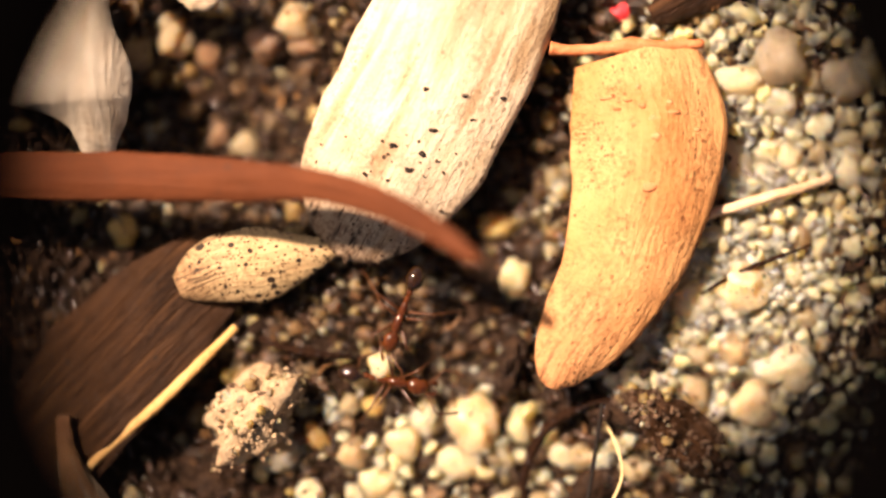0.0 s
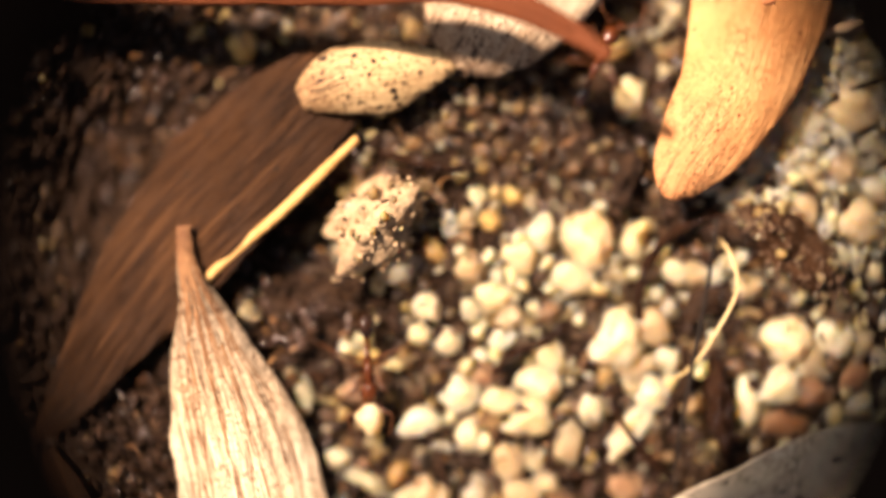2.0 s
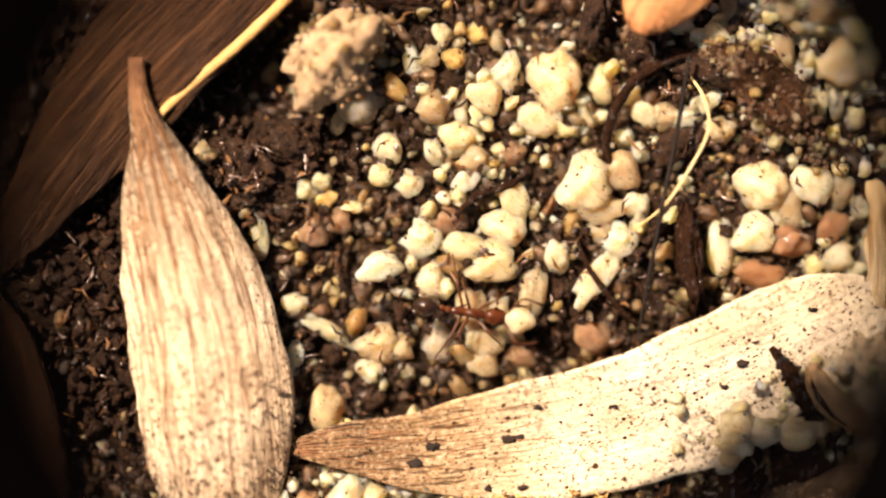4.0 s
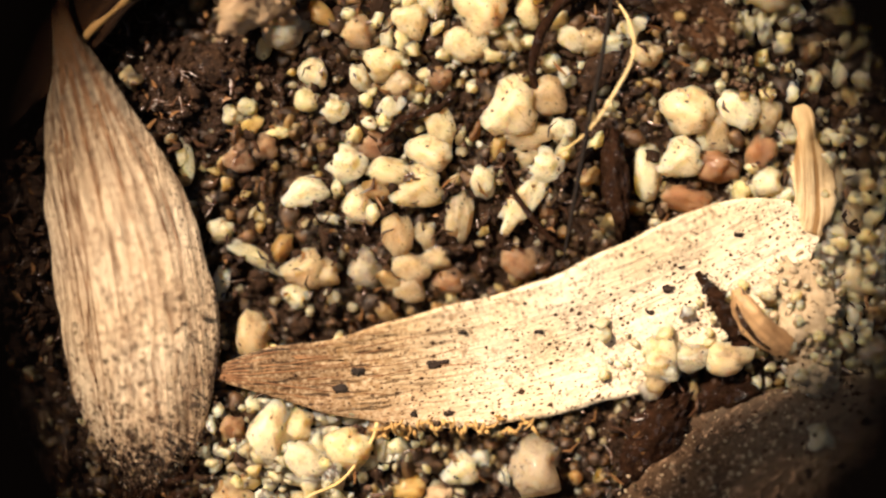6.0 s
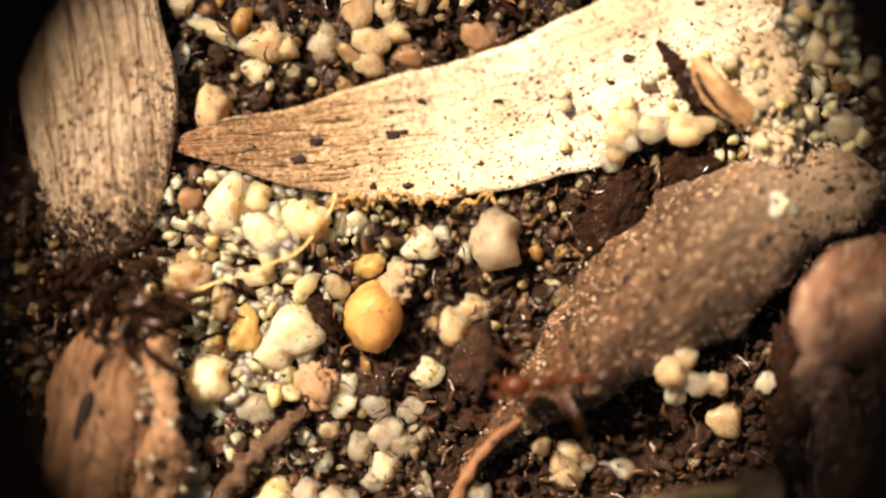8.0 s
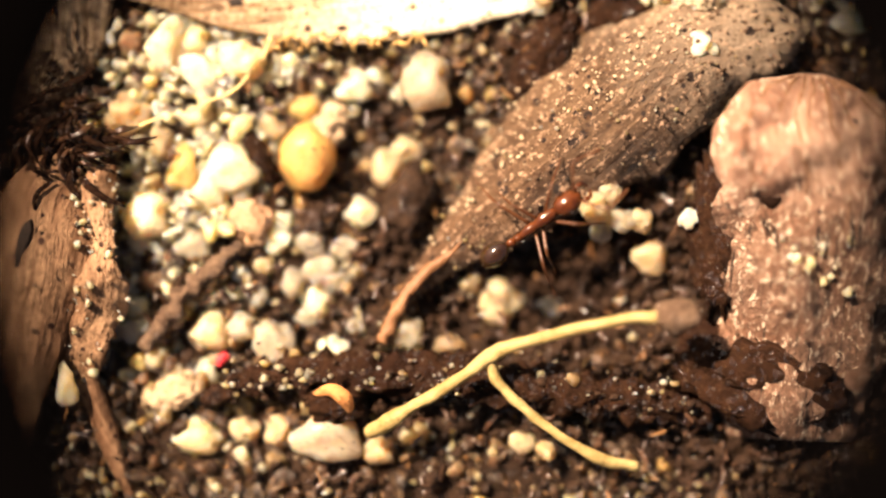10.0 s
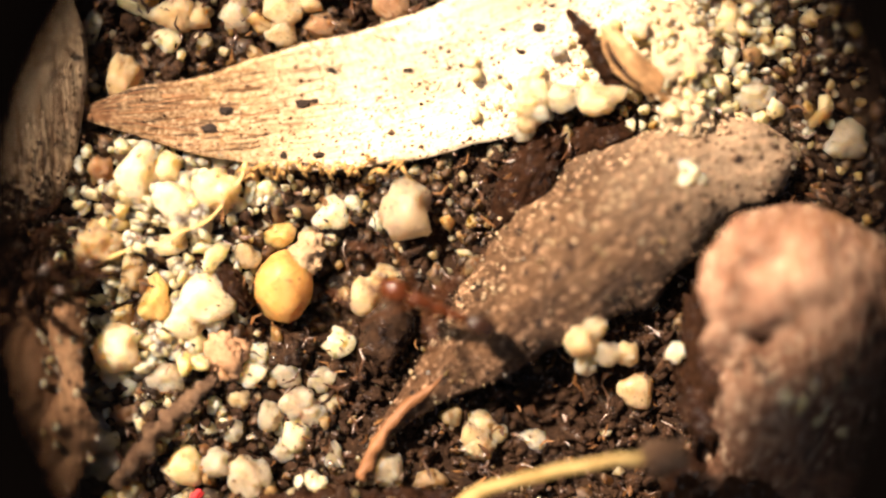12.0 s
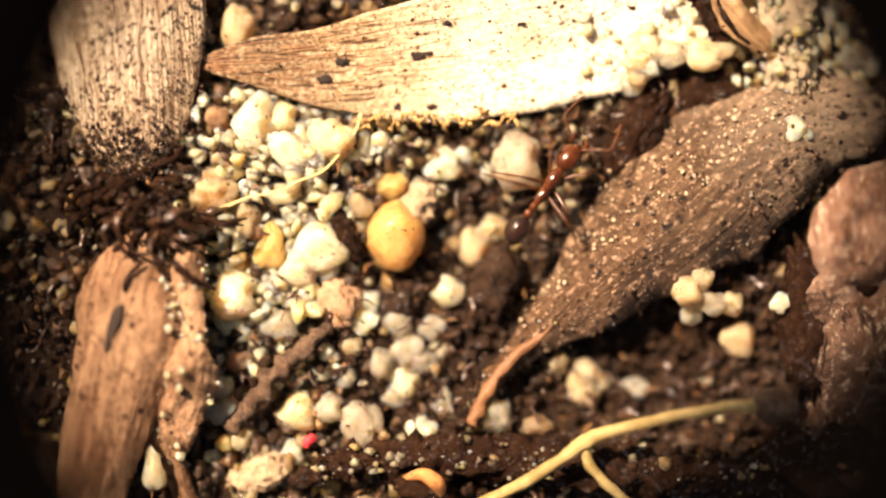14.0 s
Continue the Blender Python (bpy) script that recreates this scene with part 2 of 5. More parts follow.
STRAW = fibre_mat("straw_stem", (0.46, 0.26, 0.085), (0.58, 0.37, 0.14), 0.5, 0.1)
YELLOW_ROOT = fibre_mat("yellow_root", (0.25, 0.18, 0.06), (0.42, 0.33, 0.14), 0.55, 0.2, dirt=(0.10, 0.06, 0.025))
FIBRE = fibre_mat("pale_fibre", (0.66, 0.50, 0.20), (0.70, 0.58, 0.32), 0.4, 0.2)
CRUMBLY = fibre_mat("crumbly_rootlet", (0.30, 0.18, 0.06), (0.46, 0.31, 0.12), 0.6)
HAIR = fibre_mat("black_hair", (0.006, 0.004, 0.003), (0.010, 0.007, 0.005), 0.8, dirt=(0.006, 0.004, 0.003))
RED_BIT = fibre_mat("red_scrap", (0.65, 0.05, 0.06), (0.55, 0.04, 0.05), 0.4)
HUMUS = fibre_mat("wet_humus", (0.02, 0.009, 0.004), (0.07, 0.032, 0.013), 0.28)
HUMUS.node_tree.nodes["Principled BSDF"].inputs["Specular IOR Level"].default_value = 0.7
SHRED = fibre_mat("amber_shred", (0.12, 0.055, 0.02), (0.24, 0.13, 0.05), 0.35, 0.25)
MOULD_SLOT = fibre_mat("black_mould_slot", (0.012, 0.010, 0.008), (0.03, 0.02, 0.015), 0.8)
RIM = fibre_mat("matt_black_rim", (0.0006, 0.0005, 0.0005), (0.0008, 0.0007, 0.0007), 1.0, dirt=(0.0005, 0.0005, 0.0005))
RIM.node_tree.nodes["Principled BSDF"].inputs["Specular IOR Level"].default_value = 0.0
WHITE_LEAF = leaf_mat("bleached_leaf", (0.74, 0.65, 0.48), (0.62, 0.50, 0.32), (0.34, 0.20, 0.08), (0.035, 0.025, 0.015), 1.1, 0.65, 2.6, 0.09, fibre=0.22, grime=0.6, grime_col=(0.2, 0.11, 0.05), relief=0.07, stipple=0.6, cover=-0.06, stains=[(8.7, 6.6, (0.20, 0.12, 0.07))])
WHITE_CURL = leaf_mat("white_curled_leaf", (0.92, 0.86, 0.72), (0.84, 0.74, 0.56), (0.36, 0.22, 0.1), (0.04, 0.025, 0.015), 1.4, 0.4, 3.0, 0.1, fibre=0.2, trans=0.2, grime=0.5, relief=0.06)
CURVED_LEAF = leaf_mat("speckled_bleached_leaf", (0.95, 0.88, 0.68), (0.88, 0.76, 0.50), (0.26, 0.13, 0.055), (0.05, 0.028, 0.014), 2.4, 0.15, 7.0, 0.22, fibre=0.16, grime=0.95, grime_col=(0.13, 0.06, 0.022), relief=0.05, ribs=0.02, stains=[(2.6, 6.0, (0.46, 0.28, 0.11)), (1.5, 4.6, (0.045, 0.018, 0.006))], stipple=1.0, cover=0.12)
ORANGE_LEAF = leaf_mat("orange_leaf", (0.77, 0.455, 0.195), (0.63, 0.295, 0.10), (0.40, 0.14, 0.04), (0.26, 0.10, 0.035), 1.2, 0.1, 5.0, 0.14, fibre=0.12, trans=0.3, rough=0.45, grime=1.0, grime_col=(0.30, 0.11, 0.035), relief=0.09, stipple=0.7, cover=0.02, stains=[(7.4, 4.2, (0.46, 0.20, 0.09))])
NEEDLE_LEAF = leaf_mat("red_brown_needle", (0.15, 0.048, 0.018), (0.10, 0.031, 0.012), (0.08, 0.026, 0.012), (0.06, 0.03, 0.02), 3.0, 0.3, 2.0, 0.05, fibre=0.2, trans=0.15, grime=0.3, gloss=0.07)
# Base colours set very low: the brown leaf's partial shade is put into them.
BROWN_LEAF = leaf_mat("dark_brown_leaf", (0.024, 0.010, 0.0035), (0.008, 0.0034, 0.0014), (0.13, 0.062, 0.025), (0.02, 0.012, 0.007), 3.4, 0.42, 3.0, 0.12, fibre=0.22, trans=0.05, rough=0.5, grime=0.5, relief=0.16, gloss=0.12)
HUSK = leaf_mat("straw_husk", (0.93, 0.82, 0.60), (0.82, 0.66, 0.43), (0.14, 0.065, 0.028), (0.12, 0.06, 0.03), 3.4, 0.6, 7.0, 0.16, trans=0.06, grime=0.9, grime_col=(0.14, 0.07, 0.035), relief=0.14, stains=[(1.4, 4.2, (0.03, 0.013, 0.006)), (11.0, 7.0, (0.40, 0.25, 0.13))], stipple=0.9, ribs=0.0, cover=0.12, fibre=0.6)
VEIN = fibre_mat("brown_leaf_vein", (0.11, 0.05, 0.02), (0.24, 0.13, 0.06), 0.6)
GREY_LEAF = leaf_mat("grey_brown_leaf", (0.24, 0.15, 0.082), (0.06, 0.032, 0.016), (0.035, 0.018, 0.009), (0.018, 0.010, 0.007), 1.8, 0.55, 4.0, 0.3, trans=0.15, grime=1.0, grime_col=(0.022, 0.012, 0.007), relief=0.2, gloss=0.3, fibre=0.5, cover=0.25, stipple=1.0, mottle=(0.62, 0.42, 0.27), stains=[(-2.0, 5.5, (0.13, 0.06, 0.024)), (11.5, 6.5, (0.66, 0.52, 0.36))])
# The stretch darkens the curl's lower end: rot and shade put into colour.
CURL_LEAF = leaf_mat("pinkish_brown_leaf", (0.70, 0.48, 0.34), (0.42, 0.22, 0.135), (0.13, 0.05, 0.025), (0.04, 0.02, 0.015), 1.0, 0.6, 3.5, 0.2, fibre=0.35, trans=0.1, grime=1.0, grime_col=(0.06, 0.024, 0.013), relief=0.2, gloss=0.35, rough=0.45, mottle=(0.84, 0.70, 0.52), stains=[(3.0, 1.6, (0.10, 0.05, 0.027))])
# Near-black brown for the lump that stands for a shaded hollow.
CURL_HOLLOW = leaf_mat("shaded_hollow", (0.014, 0.007, 0.004), (0.005, 0.0025, 0.0015), (0.02, 0.01, 0.006), (0.02, 0.01, 0.008), 1.3, 0.5, 2.5, 0.16, trans=0.05, grime=0.9, grime_col=(0.012, 0.006, 0.004), relief=0.2, gloss=0.07)
CHIP = leaf_mat("shiny_brown_chip", (0.62, 0.42, 0.21), (0.34, 0.16, 0.06), (0.08, 0.03, 0.012), (0.05, 0.03, 0.02), 1.6, 0.7, 3.0, 0.2, trans=0.2, rough=0.35, grime=0.5, relief=0.08, gloss=0.5)
FRAGMENT = leaf_mat("speckled_fragment", (0.62, 0.48, 0.26), (0.48, 0.34, 0.16), (0.34, 0.21, 0.10), (0.03, 0.02, 0.012), 2.2, 0.4, 7.0, 0.34, trans=0.1, grime=0.8, grime_col=(0.12, 0.06, 0.025), stipple=1.0, cover=0.4, stains=[(0.1, 1.6, (0.16, 0.085, 0.04))])
PALE_SCRAP = leaf_mat("pale_yellow_scrap", (0.78, 0.66, 0.42), (0.66, 0.50, 0.26), (0.30, 0.17, 0.06), (0.08, 0.04, 0.02), 3.6, 0.9, 3.0, 0.08, trans=0.2, grime=0.3)
STALK = leaf_mat("brown_stalk", (0.44, 0.28, 0.16), (0.20, 0.105, 0.055), (0.09, 0.04, 0.02), (0.04, 0.02, 0.015), 1.6, 0.7, 4.0, 0.2, fibre=0.5, trans=0.04, grime=1.0, grime_col=(0.05, 0.022, 0.01), relief=0.16, gloss=0.07, stipple=0.6, cover=0.05)
ANT_BODY = shell_mat("amber_cuticle", (0.12, 0.033, 0.007), (0.055, 0.014, 0.003), 0.12, 0.3)
ANT_LEG = shell_mat("pale_amber_leg", (0.13, 0.05, 0.017), (0.09, 0.032, 0.011), 0.3, 0.4)
ANT_GASTER = shell_mat("dark_gaster", (0.008, 0.004, 0.002), (0.022, 0.009, 0.003), 0.08, 0.0)


# ---- building helpers ----
def mesh_of(bm, name, material, smooth=True):
    """A bmesh in mm becomes a mesh in metres."""
    me = bpy.data.meshes.new(name)
    bm.to_mesh(me)
    bm.free()
    me.transform(Matrix.Scale(MM, 4))
    me.materials.append(material)
    me.polygons.foreach_set("use_smooth", [smooth] * len(me.polygons))
    return me


def part(name, bm, material, parent, label="", smooth=True):
    ob = new(name, mesh_of(bm, name, material, smooth))
    ob.parent = parent
    return tagged(ob, label)


def thing(name, x, y, z, label, category, group=""):
    ob = new(name)
    ob.empty_display_size = 0.5 * MM
    ob.location = (x * MM, y * MM, z * MM)
    return tagged(ob, label, category, group)


def spline(points, count):
    """Points evenly spread over a Catmull-Rom curve through rows of numbers."""
    p = np.array(points, float)
    p = np.vstack([2 * p[0] - p[1], p, 2 * p[-1] - p[-2]])
    n = len(p) - 3
    out = []
    for k in range(count):
        u = k / (count - 1) * n
        i = min(int(u), n - 1)
        f = u - i
        a, b, c, d = p[i], p[i + 1], p[i + 2], p[i + 3]
        out.append(0.5 * (2 * b + (c - a) * f + (2 * a - 5 * b + 4 * c - d) * f * f + (3 * b - a - 3 * c + d) * f ** 3))
    return np.array(out)


def blade(rows, cup=0.3, thick=0.07, ragged=0.05, wave=0.06, nu=72, nv=26, seed=0, roll=0.0):
    """A leaf blade along rows of (x, y, z, half width left, half width right, tilt). cup lifts its middle; roll curls its edges under."""
    s = spline(rows, nu)
    bm = bmesh.new()
    layer = bm.loops.layers.uv.new("UVMap")
    run = np.concatenate([[0], np.cumsum(np.linalg.norm(np.diff(s[:, :3], axis=0), axis=1))])
    grid, where = {}, {}
    for i in range(nu):
        d = s[min(i + 1, nu - 1), :2] - s[max(i - 1, 0), :2]
        d /= np.hypot(*d) + 1e-9
        nrm = np.array([-d[1], d[0]])
        for j in range(nv):
            v = -1 + 2 * j / (nv - 1)
            half = max(s[i, 3] if v > 0 else s[i, 4], 0.015)
            edge = 1 + ragged * noise.noise((run[i] * 1.3, seed * 7.3, v * 0.4)) * 2 + ragged * 0.6 * noise.noise((run[i] * 6.0, seed * 3.1, v))
            off = v * half * edge
            p = s[i, :2] + nrm * off
            z = s[i, 2] + cup * 0.5 * (s[i, 3] + s[i, 4]) * (1 - v * v) - roll * half * max(0, abs(v) - 0.7) ** 2 * 8 + s[i, 5] * off
            z += wave * noise.noise((p[0] * 0.9 + seed, p[1] * 0.9, 3.1)) * 2 + wave * 0.35 * noise.noise((p[0] * 3.1, p[1] * 3.1, seed))
            t = thick * (0.35 + 0.65 * (1 - abs(v) ** 4))
            for side, zz in ((0, z + t * 0.5), (1, z - t * 0.5)):
                grid[i, j, side] = bm.verts.new((p[0], p[1], zz))
                where[grid[i, j, side]] = (run[i], off + 5.0 + seed * 11.0)

    def face(*vs):
        f = bm.faces.new(vs)
        for lp in f.loops:
            lp[layer].uv = where[lp.vert]

    for i in range(nu - 1):
        for j in range(nv - 1):
            a, b, c, d = (i, j), (i + 1, j), (i + 1, j + 1), (i, j + 1)
            face(*[grid[(*q, 0)] for q in (a, b, c, d)])
            face(*[grid[(*q, 1)] for q in (d, c, b, a)])
        for j, flip in ((0, False), (nv - 1, True)):
            q = [grid[i, j, 0], grid[i, j, 1], grid[i + 1, j, 1], grid[i + 1, j, 0]]
            face(*(q[::-1] if flip else q))
    for i, flip in ((0, True), (nu - 1, False)):
        for j in range(nv - 1):
            q = [grid[i, j, 0], grid[i, j, 1], grid[i, j + 1, 1], grid[i, j + 1, 0]]
            face(*(q[::-1] if flip else q))
    bm.normal_update()
    return bm


def tube(rows, sides=10, count=40, knots=0.0, seed=0, flat=1.0):
    """A stem along rows of (x, y, z, radius), closed at both ends."""
    s = spline(rows, count)
    bm = bmesh.new()
    layer = bm.loops.layers.uv.new("UVMap")
    rings = []
    for i in range(count):
        d = Vector(s[min(i + 1, count - 1), :3] - s[max(i - 1, 0), :3]).normalized()
        a = d.cross(Vector((0, 0, 1)))
        a = a.normalized() if a.length > 1e-4 else Vector((1, 0, 0))
        b = a.cross(d).normalized()
        ring = []
        for k in range(sides):
            w = 2 * math.pi * k / sides
            r = max(s[i, 3], 0.006) * (1 + knots * noise.noise((i * 0.35, k * 0.8, seed)) * 2)
            q = Vector(s[i, :3]) + a * (math.cos(w) * r) + b * (math.sin(w) * r * flat)
            ring.append(bm.verts.new(q))
        rings.append(ring)
    for i in range(count - 1):
        for k in range(sides):
            f = bm.faces.new((rings[i][k], rings[i][(k + 1) % sides], rings[i + 1][(k + 1) % sides], rings[i + 1][k]))
            for lp, uv in zip(f.loops, ((i, k), (i, k + 1), (i + 1, k + 1), (i + 1, k))):
                lp[layer].uv = (uv[0] * 0.1, uv[1] * 0.1)
    bm.faces.new(rings[0][::-1])
    bm.faces.new(rings[-1])
    bmesh.ops.recalc_face_normals(bm, faces=bm.faces)
    return bm


def lump(sx, sy, sz, rough=0.25, cuts=0, seed=0, level=3, fine=0.0):
    """A pebble, clod or body segment: a ball pressed, cut by a few planes and roughened."""
    bm = bmesh.new()
    bmesh.ops.create_icosphere(bm, subdivisions=level, radius=1.0)
    rng = random.Random(seed)
    planes = []
    for _ in range(cuts):
        v = Vector((rng.gauss(0, 1), rng.gauss(0, 1), rng.gauss(0, 0.8))).normalized()
        planes.append((v, rng.uniform(0.66, 0.92)))
    for vert in bm.verts:
        p = vert.co.normalized()
        r = 1 + rough * noise.noise(p * 1.1 + Vector((seed * 3.7, 0, 0))) + rough * 0.35 * noise.noise(p * 2.9 + Vector((0, seed * 1.9, 0)))
        r += fine * noise.noise(p * 7.0 + Vector((seed, 5, 0)))
        q = p * r
        for v, d in planes:
            over = q.dot(v) - d
            if over > 0:
                q -= v * over * 0.92
        vert.co = (q.x * sx, q.y * sy, q.z * sz)
    return bm


def shifted(bm, m):
    bmesh.ops.transform(bm, matrix=m, verts=bm.verts)
    return bm


def merged(*many):
    out = bmesh.new()
    for bm in many:
        me = bpy.data.meshes.new("tmp")
        bm.to_mesh(me)
        bm.free()
        out.from_mesh(me)
        bpy.data.meshes.remove(me)
    return out


# ---- ground ----
def hollow(x, y, cx, cy, r):
    return math.exp(-((x - cx) ** 2 + (y - cy) ** 2) / (r * r))


def gz(x, y):
    """Height of the soil, mm."""
    z = 0.28 * noise.noise((x * 0.35, y * 0.35, 0.3)) + 0.16 * noise.noise((x * 0.9, y * 0.9, 4.0)) - 0.15
    z -= 1.1 * hollow(x, y, -4.0, 1.2, 2.6) + 1.6 * hollow(x, y, -9.6, -4.4, 2.8) + 0.8 * hollow(x, y, -4.6, -4.8, 0.9)
    z -= 0.5 * hollow(x, y, 1.3, -0.6, 1.2) + 0.35 * hollow(x, y, 0.8, -16.2, 2.2) + 0.5 * hollow(x, y, 4.2, -17.3, 1.6)
    z -= 0.25 * hollow(x, y, 1.0, -11.4, 2.0)
    for cx, cy in ((-2.6, -12.0), (-1.0, -11.8), (0.6, -11.6), (2.2, -11.2), (3.8, -10.6), (5.2, -10.0)):
        z -= 0.3 * hollow(x, y, cx, cy, 1.1)
    z += 0.3 * hollow(x, y, 5.2, -2.6, 2.2) + 0.25 * hollow(x, y, -2.5, -13.5, 1.6)
    far = max(abs(x) - 16, abs(y + 9) - 20, 0)
    return z / (1 + far * 0.3)


def soil_line(a, b, step):
    mid = list(np.arange(a, b + step / 2, step))
    lo, hi, d = [], [], step
    while d < 4000:
        d *= 1.55
        lo.append((lo[-1] if lo else a) - d)
        hi.append((hi[-1] if hi else b) + d)
    return lo[::-1] + mid + hi


def build_ground():
    xs, ys = soil_line(-14, 13, 0.15), soil_line(-26, 8, 0.15)
    verts = []
    for y in ys:
        for x in xs:
            z = gz(x, y)
            if -14 <= x <= 13 and -26 <= y <= 8:
                z += 0.10 * noise.noise((x * 2.6, y * 2.6, 1.0)) + 0.06 * noise.noise((x * 6.0, y * 6.0, 2.0))
            verts.append((x * MM, y * MM, z * MM))
    w = len(xs)
    faces = [(j * w + i, j * w + i + 1, (j + 1) * w + i + 1, (j + 1) * w + i) for j in range(len(ys) - 1) for i in range(w - 1)]
    me = bpy.data.meshes.new("ground")
    me.from_pydata(verts, [], faces)
    me.materials.append(SOIL)
    me.polygons.foreach_set("use_smooth", [True] * len(me.polygons))
    tagged(new("ground", me), "dark crumbly soil under loose sand", "ground", kind="structure")


build_ground()

# ---- leaves ----
def leaf(name, rows, material, label, category="leaf", x=None, **kw):
    """A leaf thing with its blade; returns the Empty at its base."""
    base = rows[0]
    ob = thing(name, base[0], base[1], 0, label, category, "dry leaf litter")
    bm = shifted(blade(rows, **kw), Matrix.Translation((-base[0], -base[1], 0)))
    tops = [v.co.copy() + Vector((base[0], base[1], 0)) for v in list(bm.verts)[::2]]
    part("blade", bm, material, ob)
    return ob, tops


def crust(ob, tops, name, material, label, count, lo, hi, seed, where=lambda p: True):
    """Crumbs stuck to the upper side of a leaf, joined into one part."""
    rng = random.Random(seed)
    pool = [p for p in tops if where(p)]
    v, f = [], []
    forms = []
    for k in range(5):
        bm = lump(0.5, 0.5, 0.4, 0.5, 4, 300 + k + seed, 2, 0.1)
        bm.verts.ensure_lookup_table()
        forms.append(([w.co.copy() for w in bm.verts], [[w.index for w in q.verts] for q in bm.faces]))
        bm.free()
    l = ob.location / MM
    for _ in range(count):
        p, d = rng.choice(pool), lo + (hi - lo) * rng.random() ** 2.5
        m = Euler((rng.uniform(0, 6.28), rng.uniform(0, 6.28), rng.uniform(0, 6.28))).to_matrix()
        q = p + Vector((rng.uniform(-0.12, 0.12), rng.uniform(-0.12, 0.12), d * 0.15)) - l
        cs, fs = forms[rng.randrange(5)]
        f += [[i + len(v) for i in t] for t in fs]
        v += [tuple((m @ c * d + q) * MM) for c in cs]
    me = bpy.data.meshes.new(name)
    me.from_pydata(v, [], f)
    me.materials.append(material)
    me.polygons.foreach_set("use_smooth", [True] * len(f))
    o = new(name, me)
    o.parent = ob
    return tagged(o, label, kind="stuff")


def veins(ob, tops, nv, lines, r, seed):
    """Raised veins along a blade of nv points across: (which point across, from, to) for each."""
    rng = random.Random(seed)
    for j, a, b in lines:
        rows, side = [], j
        for i in range(a, b, 5):
            side = min(max(side + rng.choice((-1, 0, 0, 0, 1)), 1), nv - 2) if i > a else side
            p = tops[i * nv + side]
            rows.append((p.x, p.y, p.z + r * 0.1, r * (1.0 - 0.8 * (i - a) / (b - a)) * rng.uniform(0.7, 1.2)))
        on(ob, "vein", tube(rows, 6, 4 * len(rows), 0.4, j + seed, 0.55), VEIN)


def on(ob, name, bm, material, label=""):
    """Adds a part given in world mm to a thing."""
    l = ob.location / MM
    return part(name, shifted(bm, Matrix.Translation((-l.x, -l.y, -l.z))), material, ob, label)


# the broad bleached leaf
ob, tops = leaf("dry_leaf", [(1.94, 6.36, 0.75, 0.3, 0.3, 0), (1.48, 4.84, 0.85, 1.3, 1.3, 0), (0.77, 3.31, 0.85, 1.62, 1.62, 0), (0.00, 1.67, 0.75, 1.72, 1.72, 0), (-0.73, 0.33, 0.65, 1.66, 1.66, 0), (-1.37, -0.79, 0.55, 1.35, 1.4, 0), (-1.77, -1.50, 0.50, 0.75, 0.8, 0), (-1.92, -1.75, 0.47, 0.2, 0.2, 0)],
          WHITE_LEAF, "broad bleached straw-white leaf with fine veins and black specks", cup=0.28, wave=0.05, ragged=0.02, seed=1)
for x, y, r in ((-0.56, -0.16, 0.1), (-0.34, 0.14, 0.08), (-0.84, 0.29, 0.08), (-0.12, 0.56, 0.09), (-0.22, 1.32, 0.07), (0.49, 1.18, 0.06), (1.2, 1.13, 0.06), (-0.3, 0.1, 0.05), (0.62, 0.74, 0.05), (-0.95, -0.35, 0.05)):
    z = min(tops, key=lambda p: (p.x - x) ** 2 + (p.y - y) ** 2).z
    on(ob, "mould_spot", shifted(lump(r, r * 0.6, 0.03, 0.6, 0, int(r * 991 + x * 10), 2, 0.3), Matrix.Translation((x, y, z))), MOULD_SLOT)
crust(ob, tops, "soil_crust", DUST, "brown crumbs at its end", 200, 0.02, 0.09, 9, lambda p: p.y < 0.4)

# the orange leaf with its red stem lying across its base
ob, tops = leaf("dry_leaf", [(3.60, 1.98, 0.50, 1.05, 1.08, 0), (3.75, 1.42, 0.62, 1.32, 1.30, 0), (3.89, 0.68, 0.74, 1.46, 1.45, 0), (3.84, -0.23, 0.84, 1.40, 1.38, 0), (3.57, -1.32, 0.92, 1.24, 1.22, 0), (3.20, -2.24, 1.0, 1.07, 1.05, 0), (2.70, -3.08, 1.08, 0.88, 0.88, 0), (2.31, -3.66, 1.12, 0.66, 0.66, 0), (2.10, -4.05, 1.12, 0.4, 0.4, 0), (2.02, -4.26, 1.1, 0.12, 0.12, 0)],
          ORANGE_LEAF, "orange-brown curled leaf, its tip raised off the sand", cup=0.35, wave=0.06, ragged=0.02, seed=2)
on(ob, "stalk", tube([(2.09, 2.06, 0.78, 0.13), (2.45, 2.01, 0.80, 0.10), (3.06, 2.03, 0.81, 0.11), (3.57, 2.08, 0.78, 0.15), (4.18, 2.05, 0.70, 0.12), (4.97, 2.10, 0.55, 0.09)], knots=0.15, seed=3), RED_STEM, "orange-red stalk")
